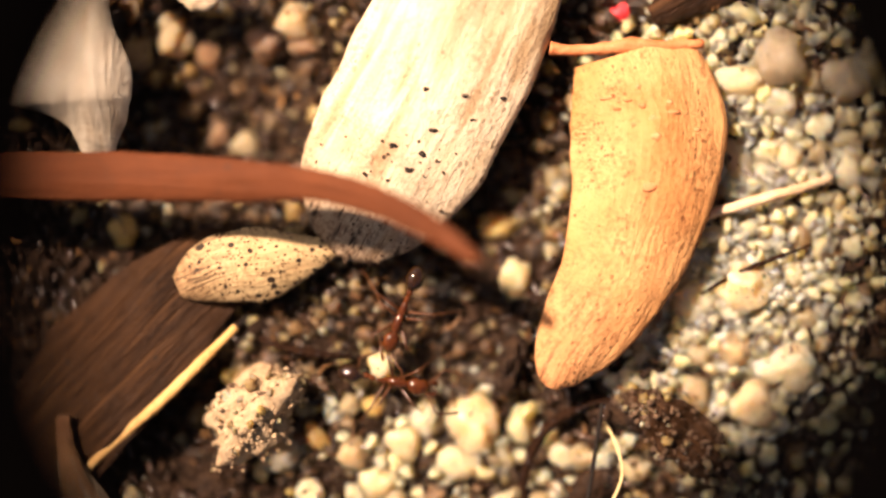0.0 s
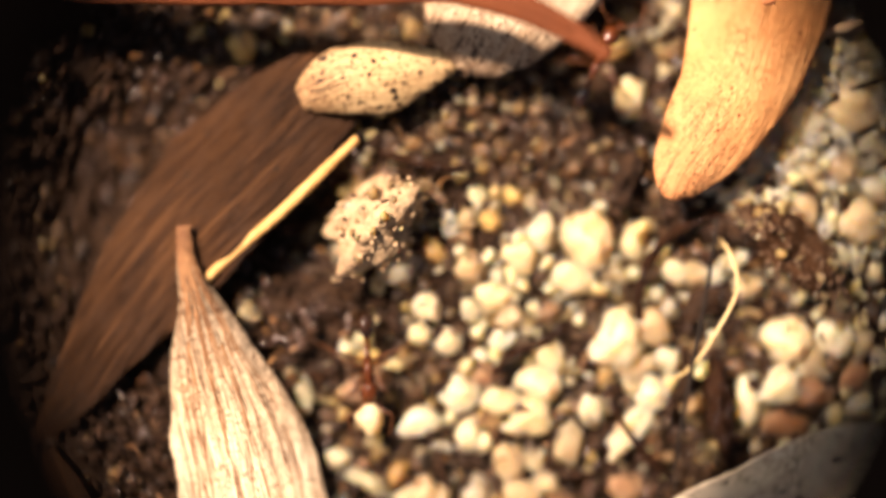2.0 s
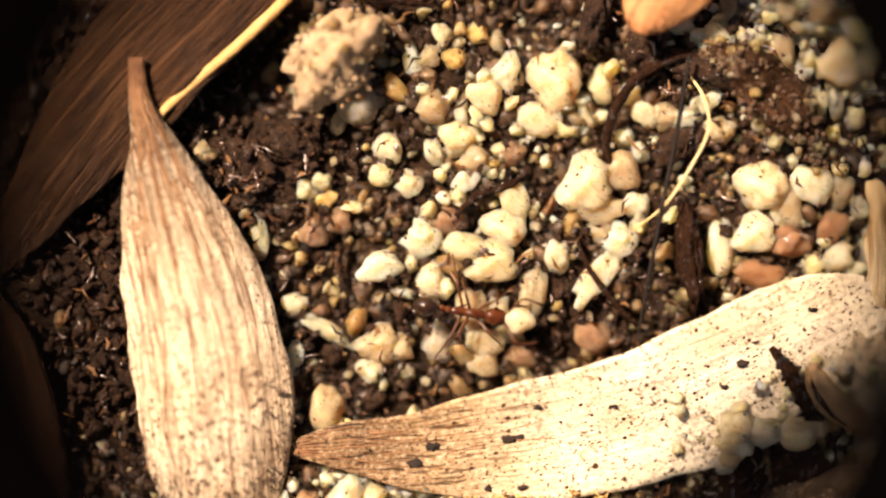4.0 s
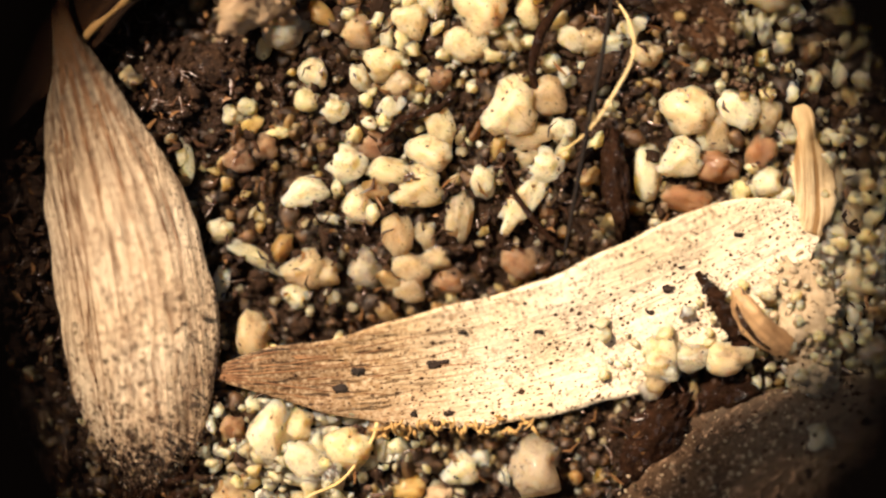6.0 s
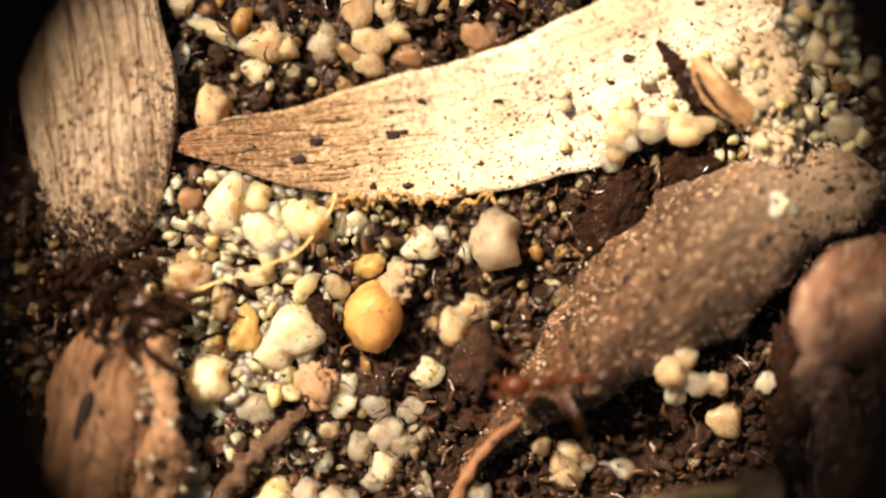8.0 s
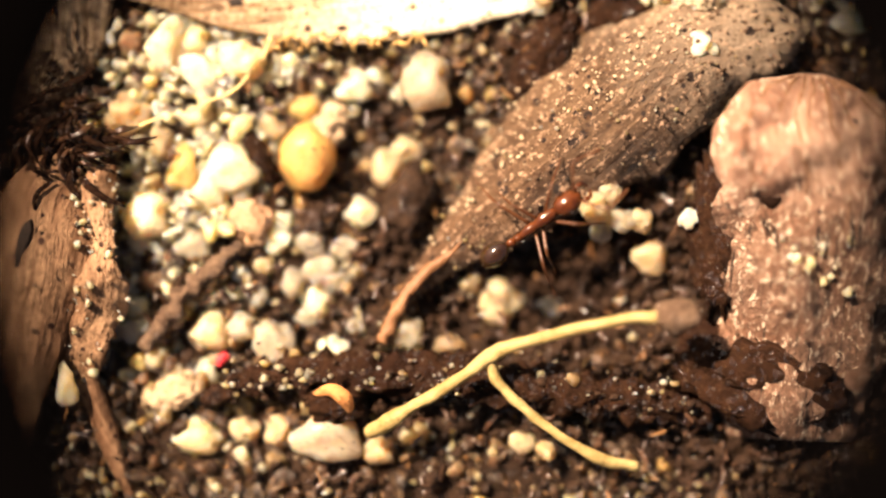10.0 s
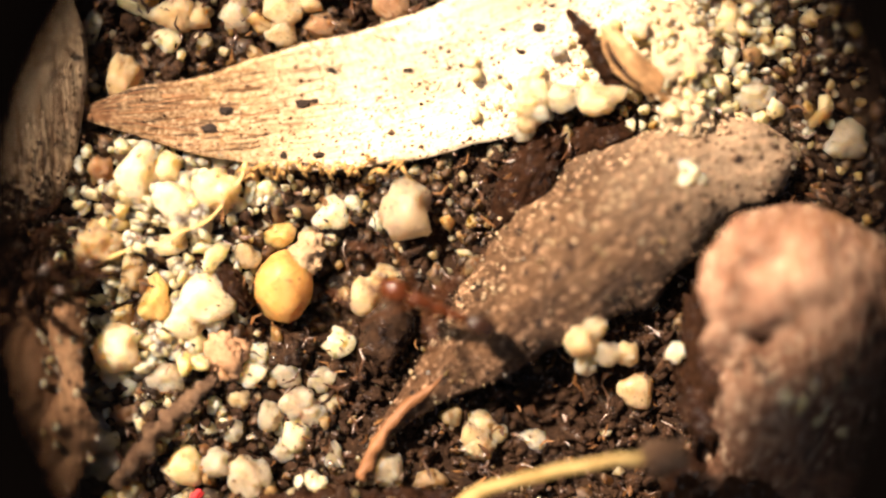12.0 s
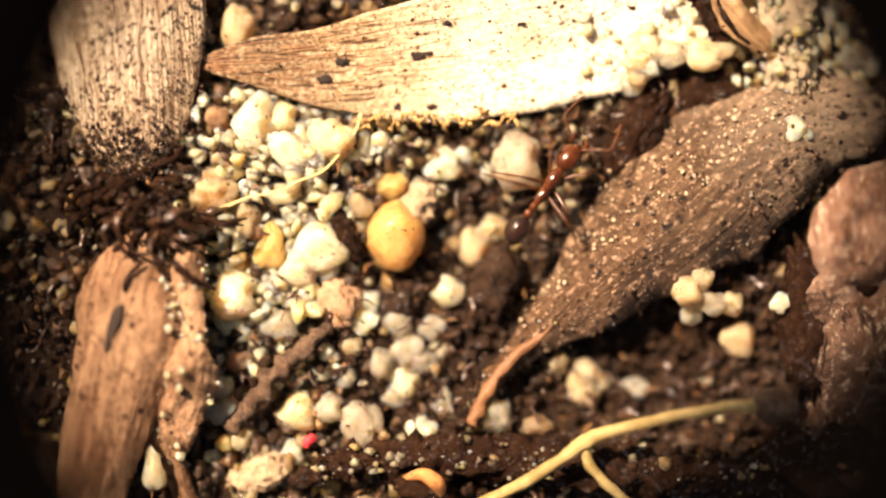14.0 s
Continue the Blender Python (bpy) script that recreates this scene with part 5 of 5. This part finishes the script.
grain(6.49, 1.05, 0.71, 0.65, 0, "w")
grain(7.18, 0.52, 0.50, 0.54, 0, "w")
grain(6.30, 0.13, 0.58, 0.54, 0, "w")
grain(6.66, -0.02, 0.50, 0.50, 0, "w")
grain(6.08, -0.27, 0.37, 0.30, 0, "w")
grain(7.13, 0.05, 0.43, 0.39, 0, "t")
grain(7.83, 0.27, 0.54, 0.37, 0, "t")
grain(7.79, -0.29, 0.61, 0.71, 0, "w")
grain(7.07, 1.44, 0.50, 0.50, 0, "t")
grain(5.67, -0.08, 0.39, 0.93, 15, "c")
grain(7.34, -0.83, 0.37, 0.37, 0, "t")
grain(7.57, -1.31, 0.43, 0.43, 0, "w")
grain(1.45, -2.23, 0.56, 0.72, -10, "y")
grain(4.74, -2.73, 0.65, 0.93, -15, "w")
grain(5.77, -2.45, 0.95, 1.02, 0, "w")
grain(4.88, -3.75, 0.54, 0.39, 0, "t")
grain(5.53, -3.65, 0.65, 0.65, 0, "t")
grain(6.51, -4.02, 1.09, 0.83, -20, "w")
grain(5.92, -4.72, 0.80, 0.80, 0, "w")
grain(6.25, -5.31, 0.35, 0.30, 0, "w")
grain(4.86, -5.26, 0.46, 0.44, 0, "w")
grain(4.52, -5.88, 0.48, 0.33, 0, "t")
grain(3.68, -5.97, 0.54, 0.50, 0, "t")
grain(5.19, -2.18, 0.43, 0.26, 0, "w")
grain(4.41, -2.54, 0.37, 0.43, 0, "w")
grain(4.43, -3.45, 0.50, 0.48, 0, "w")
grain(3.19, -6.23, 0.44, 0.44, 0, "t")
grain(1.09, -1.27, 0.76, 0.43, 0, "g")
grain(-6.06, -1.26, 0.48, 0.56, 0, "g")
grain(-4.29, 0.55, 0.43, 0.43, 0, "b")
grain(-3.75, 0.38, 0.48, 0.43, 0, "t")
grain(-2.74, 2.68, 0.75, 0.65, 0, "t")
grain(-2.53, 2.30, 0.65, 0.43, 0, "b")
grain(-4.47, 2.11, 0.37, 0.43, 0, "o")
grain(-3.28, 2.31, 0.65, 0.65, 0, "b")
grain(-5.11, 2.50, 0.65, 0.75, 0, "t")
grain(-5.77, 2.19, 0.54, 0.65, 0, "t")
grain(4.34, -0.78, 0.43, 0.43, 0, "w")
grain(6.92, -3.10, 0.50, 0.43, 0, "t")
grain(6.71, -2.23, 0.43, 0.43, 0, "w")
grain(7.25, -3.54, 0.39, 0.43, 0, "t")
grain(5.95, -3.19, 0.43, 0.39, 0, "w")
grain(-0.20, -20.41, 1.22, 0.84, 0, "c")
grain(-2.74, -20.43, 0.91, 0.59, 0, "y")
grain(4.82, -15.97, 0.59, 0.63, 0, "t", 0.8)
grain(5.25, -16.27, 0.49, 0.42, 0, "c", 0.7)
grain(5.08, -15.81, 0.38, 0.42, 0, "t", 0.8)
grain(4.88, -16.43, 0.38, 0.49, 0, "c", 0.7)
grain(5.68, -16.26, 0.42, 0.42, 0, "t", 0.5)
grain(6.50, -16.26, 0.36, 0.36, 0, "w", 0.6)
grain(1.22, -14.91, 0.66, 0.47, 0, "t")
grain(2.83, -17.85, 0.42, 0.42, 0, "t")
grain(3.99, -17.95, 0.46, 0.38, 0, "c")
grain(9.71, -12.35, 0.74, 0.63, 0, "c")
grain(5.88, -16.98, 0.63, 0.59, -20, "t")
grain(1.27, -20.39, 0.32, 0.32, 0, "t")
grain(0.75, -20.61, 0.63, 0.53, 0, "t")
grain(3.43, -20.48, 0.42, 0.38, 0, "t")
grain(-1.79, -20.32, 0.53, 0.53, 0, "t")
grain(-1.15, -20.31, 0.63, 0.53, 0, "t")

amber = new("sand_grain", mesh_of(lump(0.56, 0.65, 0.5, 0.16, 1, 5, 4, 0.03), "sand_grain", GRAIN["g"]))
amber.location = (-0.68 * MM, -15.1 * MM, (gz(-0.68, -15.1) + 0.42) * MM)
placed.append((-0.68, -15.1, 0.65))
tagged(amber, "large rounded amber-gold grain with fine cracks", "sand grain", "loose sand grains")

grain(3.87, -11.66, 0.6, 0.8, 25, "y", 0.5)
grain(4.48, -11.6, 0.62, 0.5, 10, "w", 0.55)
grain(5.12, -11.6, 0.78, 0.55, 8, "y", 0.5)
grain(3.75, -12.2, 0.4, 0.36, 0, "c", 0.25)
grain(-5.12, -19.47, 0.4, 0.7, 10, "w", 0.6)


def sandy(x, y):
    """How much loose sand lies here, 0 to 1."""
    s = 0.85
    # Bare soil patches, and places where thinned sand and dark crumbs stand for shade.
    for cx, cy, r, a in ((-4.2, -6.2, 1.4, 0.7), (3.4, -4.9, 1.1, 0.5), (-8.5, -4.0, 2.6, 0.7), (1.0, -16.3, 1.3, 0.6), (4.0, -17.6, 1.8, 0.35), (-4.0, 1.0, 2.5, 0.35), (1.2, -2.4, 1.3, 0.5), (-8.5, -10.0, 2.5, 0.6), (4.0, -13.0, 1.2, 0.6), (-3.0, -17.4, 0.8, 0.3), (1.5, -19.5, 2.4, 0.5), (-7.5, -17.5, 1.5, 0.6), (8.3, -18.8, 2.6, 0.8), (8.6, -15.0, 2.0, 0.5), (-9.5, 0.0, 2.0, 0.6), (0.7, -9.1, 1.6, 0.5), (-2.6, -10.4, 1.2, 0.4), (-9.2, -6.6, 2.6, 0.8), (-9.2, -2.2, 2.4, 0.7), (-8.6, -9.4, 2.0, 0.6), (6.4, -17.0, 1.9, 0.65), (4.6, -17.2, 1.4, 0.4)):
        s -= a * hollow(x, y, cx, cy, r)
    # Far left and lower right: sand thinned so dark soil stands for shade.
    s -= 0.75 * hollow(x, y, -10.5, -5.0, 3.6) + 0.6 * hollow(x, y, 8.6, -19.5, 2.6)
    return max(s, 0.05)


def scatter(name, label, material, count, lo, hi, soil, seed, lift, level, deep=False, patches=()):
    """Countless small grains as one mesh."""
    rng = random.Random(seed)
    kinds = []
    for k in range(8):
        bm = lump(0.5, 0.5, 0.42, 1.1 if soil else 0.7, 0 if soil else 2 + k % 4, 70 + k + seed, level, 0.45 if soil else 0.06)
        bm.verts.ensure_lookup_table()
        kinds.append((np.array([v.co[:] for v in bm.verts]), np.array([[v.index for v in f.verts] for f in bm.faces])))
        bm.free()
    vs, fs, at, done = [], [], 0, 0
    tries = 0
    while done < count and tries < count * 60:
        tries += 1
        x, y = rng.uniform(-11.0, 10.8), rng.uniform(-22.5, 5.0)
        keep = sandy(x, y)
        if patches and rng.random() > sum(a * hollow(x, y, cx, cy, r) for cx, cy, r, a in patches):
            continue
        if not patches and not soil and rng.random() < 0.75 * sum(a * hollow(x, y, cx, cy, r) for cx, cy, r, a in DRIFTS):
            continue
        if deep and keep < 0.45 and rng.random() > 0.2:
            continue
        if not deep and rng.random() > (1.05 - keep if soil else keep):
            continue
        d = lo + (hi - lo) * rng.random() ** 2.2
        if not soil and not deep and any((x - a) ** 2 + (y - b) ** 2 < (0.62 * r + 0.3 * d) ** 2 for a, b, r in placed_near(x, y)):
            continue
        v, f = kinds[rng.randrange(8)]
        m = np.array(Euler((rng.uniform(0, 6.28), rng.uniform(0, 6.28), rng.uniform(0, 6.28))).to_matrix())
        z = gz(x, y) + lift * d + rng.uniform(-0.05, 0.12)
        vs.append((v * np.array([d * rng.uniform(0.7, 1.55), d, d * rng.uniform(0.65, 1.05)])) @ m.T + np.array([x, y, z]))
        fs.append(f + at)
        at += len(v)
        done += 1
    v, f = np.concatenate(vs) * MM, np.concatenate(fs)
    me = bpy.data.meshes.new(name)
    me.vertices.add(len(v))
    me.vertices.foreach_set("co", v.ravel())
    me.loops.add(f.size)
    me.loops.foreach_set("vertex_index", f.ravel().astype(np.int32))
    me.polygons.add(len(f))
    me.polygons.foreach_set("loop_start", np.arange(0, f.size, 3, dtype=np.int32))
    me.update(calc_edges=True)
    me.polygons.foreach_set("use_smooth", [True] * len(f))
    me.materials.append(material)
    me.validate()
    tagged(new(name, me), label, "sand" if not soil else "soil", kind="stuff")


CELLS = {}
for gx, gy, gr in placed:
    for i in (-1, 0, 1):
        for j in (-1, 0, 1):
            CELLS.setdefault((int(gx // 1) + i, int(gy // 1) + j), []).append((gx, gy, gr))


def placed_near(x, y):
    return CELLS.get((int(x // 1), int(y // 1)), ())


DRIFTS = ((5.4, -2.8, 2.1, 1.0), (6.2, 0.8, 1.8, 0.9))
scatter("stained_sand", "brown sand grains packed in the soil, darkened for shade in the gaps", DEEP_SAND, 7000, 0.22, 0.5, False, 4, -0.12, 2, True)
scatter("loose_sand", "loose mixed sand grains, cream to brown", SAND, 1250, 0.2, 0.5, False, 1, 0.28, 2)
scatter("fine_sand", "fine mixed sand between larger grains", SAND, 5200, 0.05, 0.22, False, 2, 0.35, 2)
scatter("soil_crumbs", "dark soil crumbs and humus", CRUMB, 10500, 0.05, 0.32, True, 3, 0.32, 2)
scatter("pale_sand", "drifts of clean pale sand grains", PALE_SAND, 3800, 0.12, 0.44, False, 6, 0.45, 2, False, DRIFTS + ((6.6, -8.6, 1.3, 0.4), (6.8, -10.9, 1.1, 0.6), (7.8, -9.6, 1.2, 0.25), (-2.6, -13.4, 1.3, 0.7), (-0.4, -6.4, 2.0, 0.12), (-3.2, -16.2, 1.2, 0.5)))


def litter(name, label, material, count, seed):
    """Countless slivers and flakes of rotted plant between the grains, as one mesh."""
    rng = random.Random(seed)
    v, f = [], []
    while len(f) < count * 8:
        x, y = rng.uniform(-9.0, 9.5), rng.uniform(-21.5, 4.0)
        if rng.random() > 1.15 - 0.75 * sandy(x, y):
            continue
        l, w = 0.08 + 0.4 * rng.random() ** 3, rng.uniform(0.015, 0.045)
        m = Euler((rng.uniform(-0.7, 0.7), rng.uniform(-0.6, 0.6), rng.uniform(0, 6.28))).to_matrix()
        at = Vector((x, y, gz(x, y) + rng.uniform(0.12, 0.5)))
        bend = rng.uniform(-0.3, 0.3) * l
        b = len(v)
        for u, k in ((-1, 0.35), (0, 1.0), (1, 0.3)):
            for sx, sz in ((-1, 0.0), (0, 0.6), (1, 0.0), (0, -0.6)):
                q = Vector((u * l * 0.5, sx * w * k * rng.uniform(0.7, 1.3) + bend * (1 - abs(u)), sz * w * k * 0.7))
                v.append(tuple((m @ q + at) * MM))
        for r in (0, 4):
            for k in range(4):
                f.append((b + r + k, b + r + (k + 1) % 4, b + r + 4 + (k + 1) % 4, b + r + 4 + k))
    me = bpy.data.meshes.new(name)
    me.from_pydata(v, [], f)
    me.materials.append(material)
    tagged(new(name, me), label, "litter", kind="stuff")


litter("dark_litter", "dark wet slivers of rotted plant between grains", HUMUS, 3600, 51)
litter("amber_litter", "amber-brown shreds of plant between grains", SHRED, 900, 52)

# ---- ants ----
def build_ant(name, label):
    """A worker ant, head along +x, feet at z = 0, 2.4 mm long; returns the ant and its legs."""
    ant = thing(name, 0, 0, 0, label, "ant", "foraging ants")
    at = lambda x, y, z, ry=0: Matrix.Translation((x, y, z)) @ Matrix.Rotation(radians(ry), 4, "Y")
    head = part("head", shifted(lump(0.29, 0.20, 0.18, 0.06, 0, 2, 3), at(0.74, 0, 0.46, 18)), ANT_BODY, ant, "amber-brown head")
    for s in (-1, 1):
        part("eye", shifted(lump(0.06, 0.04, 0.06, 0.0, 0, 3, 2), at(0.72, s * 0.19, 0.53)), ANT_GASTER, head, "black eye")
        part("mandible", tube([(0.98, s * 0.14, 0.38, 0.05), (1.12, s * 0.13, 0.33, 0.045), (1.18, s * 0.03, 0.3, 0.015)], 6, 8), ANT_BODY, head)
        part("antenna", tube([(0.95, s * 0.1, 0.52, 0.022), (1.12, s * 0.32, 0.68, 0.022), (1.25, s * 0.5, 0.72, 0.022), (1.5, s * 0.48, 0.6, 0.024), (1.75, s * 0.42, 0.45, 0.03)], 6, 20), ANT_LEG, head, "pale elbowed antenna")
    thorax = merged(shifted(lump(0.29, 0.12, 0.15, 0.06, 0, 5, 3), at(0.25, 0, 0.48)), shifted(lump(0.26, 0.10, 0.11, 0.08, 0, 6, 3), at(-0.05, 0, 0.44, 10)))
    part("thorax", thorax, ANT_BODY, ant)
    part("petiole", merged(shifted(lump(0.11, 0.08, 0.12, 0.05, 0, 7, 2), at(-0.34, 0, 0.44)), shifted(lump(0.10, 0.08, 0.09, 0.05, 0, 8, 2), at(-0.5, 0, 0.43))), ANT_BODY, ant)
    part("gaster", shifted(lump(0.30, 0.21, 0.21, 0.04, 0, 9, 3), at(-0.86, 0, 0.47, -8)), ANT_GASTER, ant, "dark glossy gaster")
    legs = []
    for k, (x, reach, sweep) in enumerate(((0.32, 0.85, 0.55), (0.12, 0.95, -0.1), (-0.04, 1.05, -0.65))):
        for s in (-1, 1):
            ex, ey = sweep * reach, s * reach * 0.85
            leg = part("leg", tube([(0, 0, 0, 0.03), (ex * 0.3, ey * 0.3, 0.12, 0.034), (ex * 0.55, ey * 0.55, 0.2, 0.022), (ex * 0.75, ey * 0.75, 0.0, 0.02), (ex * 0.95, ey * 0.95, -0.3, 0.014), (ex * 1.1, ey * 1.12, -0.4, 0.009)], 6, 18), ANT_LEG, ant, "slender pale amber leg")
            leg.location = (x * MM, s * 0.1 * MM, 0.4 * MM)
            legs.append((leg, x, s * 0.1, 1 if (k + (s > 0)) % 2 else -1))
    return ant, legs


carrier, carrier_legs = build_ant("ant", "amber-brown ant carrying a cream grain")
follower, follower_legs = build_ant("ant", "amber-brown ant walking beside the clod")
climber, climber_legs = build_ant("ant", "amber-brown ant with a black gaster, crossing the leaf")
carrier.scale = follower.scale = (0.82, 0.82, 0.82)
climber.scale = (1.04, 1.04, 1.04)
load = new("carried_grain", mesh_of(lump(0.30, 0.26, 0.24, 0.3, 4, 91, 3, 0.05), "carried_grain", GRAIN["w"]))
tagged(load, "cream grain held in an ant's jaws", "sand grain")

# ---- vignette ring: added before the lens, sized to the view to darken its edge ----
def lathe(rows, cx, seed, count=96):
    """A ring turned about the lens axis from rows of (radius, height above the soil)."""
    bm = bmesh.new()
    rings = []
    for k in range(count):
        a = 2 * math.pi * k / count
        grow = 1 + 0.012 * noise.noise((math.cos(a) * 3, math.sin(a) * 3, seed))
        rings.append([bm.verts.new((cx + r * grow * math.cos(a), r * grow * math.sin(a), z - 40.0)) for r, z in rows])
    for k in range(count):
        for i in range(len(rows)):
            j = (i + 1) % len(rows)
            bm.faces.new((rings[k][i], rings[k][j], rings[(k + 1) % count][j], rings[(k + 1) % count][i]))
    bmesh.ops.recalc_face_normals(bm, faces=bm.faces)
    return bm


vignette_ring = thing("vignette_ring", 0, 0, 0, "round matt black ring added before the lens for the vignette", "hand lens")
part("rim", lathe([(4.80, 16.1), (4.80, 16.8), (6.75, 17.0), (6.85, 16.7), (6.75, 16.2), (5.10, 15.8)], 0.14, 2.0), RIM, vignette_ring)
part("inner_lip", lathe([(4.55, 16.0), (4.50, 16.3), (4.78, 16.75), (4.78, 16.15)], 0.14, 2.0), RIM, vignette_ring, "thin inner lip")


# ---- what moves ----
def stride(legs, gait):
    """Legs swing in two sets of three while the ant walks."""
    for leg, x, y, phase in legs:
        rows = []
        for k in range(113):
            t = min(k * 0.125, 14.0)
            swing = 17 * phase * gait(t) * (1 if k % 2 else -1)
            rows.append((t, pose(x * MM, y * MM, 0.4 * MM, 5 * abs(swing) / 17 * (1 if k % 4 < 2 else -1), 0, swing)))
        walk(leg, rows)


def crawl(ant, rows):
    walk(ant, [(t, pose(x * MM, y * MM, z * MM, tip, lean, turn)) for t, x, y, z, turn, lean, tip in rows])


def motions():
    # time, x, y, z, heading, nose down, roll
    carry = [(0.0, -0.73, -2.79, 0.35, -112, 8, 0), (0.3, -1.13, -3.2, 0.35, -122, 5, 0), (0.5, -1.49, -3.41, 0.4, -134, 5, 0), (0.6, -1.95, -3.95, 0.5, -134, 0, 0), (0.9, -2.57, -4.76, 0.7, -132, 0, 0), (1.2, -3.07, -5.45, 0.6, -120, 10, 0), (1.6, -3.7, -6.5, 0.2, -100, 4, 0), (2.1, -3.7, -7.52, 0.2, -85, 0, 0), (2.4, -3.62, -8.23, 0.2, -75, 0, 0), (2.6, -3.28, -8.7, 0.2, -65, 0, 0), (2.8, -2.85, -8.93, 0.2, -55, 0, 0), (3.0, -2.6, -9.14, 0.2, -44, 0, 0), (3.2, -2.15, -9.3, 0.2, -44, 0, 0), (4.2, -1.1, -9.35, 0.2, -5, 0, 0), (5.1, -0.45, -9.2, 0.25, -15, 0, 0), (5.3, 0.11, -9.44, 0.2, -30, 0, 0), (5.5, 0.52, -9.55, 0.25, -50, 0, 0), (5.65, 0.62, -9.67, -0.3, -60, 12, 0), (5.8, 0.82, -10.05, -0.9, -62, 12, 0), (6.4, 1.1, -11.4, -1.1, -50, 0, 0), (14.0, 1.1, -11.4, -1.1, -50, 0, 0)]
    crawl(carrier, carry)
    walk(load, [(t, pose(x * MM, y * MM, z * MM, tip, lean, turn) @ pose(1.08 * MM, 0, 0.32 * MM)) for t, x, y, z, turn, lean, tip in carry])
    crawl(follower, [(0.0, -1.05, -4.11, 0.25, -12, 0, 0), (0.3, -0.6, -4.5, 0.25, 15, 0, 0), (0.5, 0.28, -4.2, 0.25, 88, 0, 0), (0.6, 0.35, -3.65, 0.3, 90, 0, 0), (0.8, 0.38, -3.3, 0.3, 95, 0, 0), (1.1, 0.35, -2.9, 0.25, 95, 0, 0), (1.6, 0.45, -2.2, 0.1, 75, 0, 0), (2.2, 1.0, -1.4, 0.0, 60, 0, 0), (3.2, 2.8, -0.3, -0.1, 20, 0, 0), (14.0, 2.9, -0.2, -0.1, 20, 0, 0)])
    crawl(climber, [(0.0, 4.6, -16.6, 0.0, 130, 0, 0), (5.6, 4.4, -16.6, 0.0, 130, 0, 0), (6.2, 3.2, -16.5, 0.25, 128, -10, 0), (6.5, 2.6, -15.9, 0.6, 128, -5, 0), (6.8, 2.1, -15.5, 0.7, 132, 0, 0), (7.0, 2.05, -15.6, 0.75, 135, 0, 0), (7.5, 2.1, -15.5, 0.75, 148, 0, 0), (7.8, 2.2, -15.5, 0.8, 155, 0, 0), (8.0, 2.7, -16.2, 0.85, 186, 0, 0), (8.2, 2.6, -16.55, 0.85, 215, 5, 0), (8.4, 2.05, -17.1, 0.7, 222, 5, 0), (8.6, 2.39, -17.1, 0.6, 233, 0, 0), (9.3, 2.6, -17.4, 0.3, 300, 0, 0), (9.8, 3.4, -16.9, 0.6, 375, -15, 0), (10.4, 4.0, -15.4, 1.2, 412, 0, 0), (11.0, 4.2, -14.95, 1.25, 412, 0, 0), (11.2, 4.3, -15.03, 1.25, 412, 0, 0), (11.4, 3.4, -14.95, 1.1, 450, 0, 0), (11.6, 2.75, -15.05, 1.0, 485, 0, 0), (12.0, 2.13, -15.43, 0.95, 518, 0, 0), (12.3, 1.79, -15.5, 0.7, 538, 0, 0), (12.6, 0.78, -16.21, 0.5, 546, 0, 0), (12.8, 0.0, -15.95, 0.4, 534, 0, 0), (13.0, -0.7, -15.68, 0.4, 525, 0, 0), (13.3, -0.62, -15.75, 0.4, 517, 0, 0), (13.45, -0.25, -15.75, 0.4, 470, 0, 0), (13.6, 0.35, -15.55, 0.4, 425, 0, 0), (13.8, 1.25, -14.88, 0.45, 415, 0, 0), (14.0, 2.05, -14.22, 0.5, 415, 0, 0)])
    stride(carrier_legs, lambda t: 1.0 if t < 5.8 else 0.0)
    stride(follower_legs, lambda t: 1.0 if t < 3.2 else 0.0)
    stride(climber_legs, lambda t: 1.0 if 5.6 < t < 7.0 or t > 7.6 else 0.15)
    # the vignette ring rides on the camera's own path
    walk(vignette_ring, PATH)


motions()
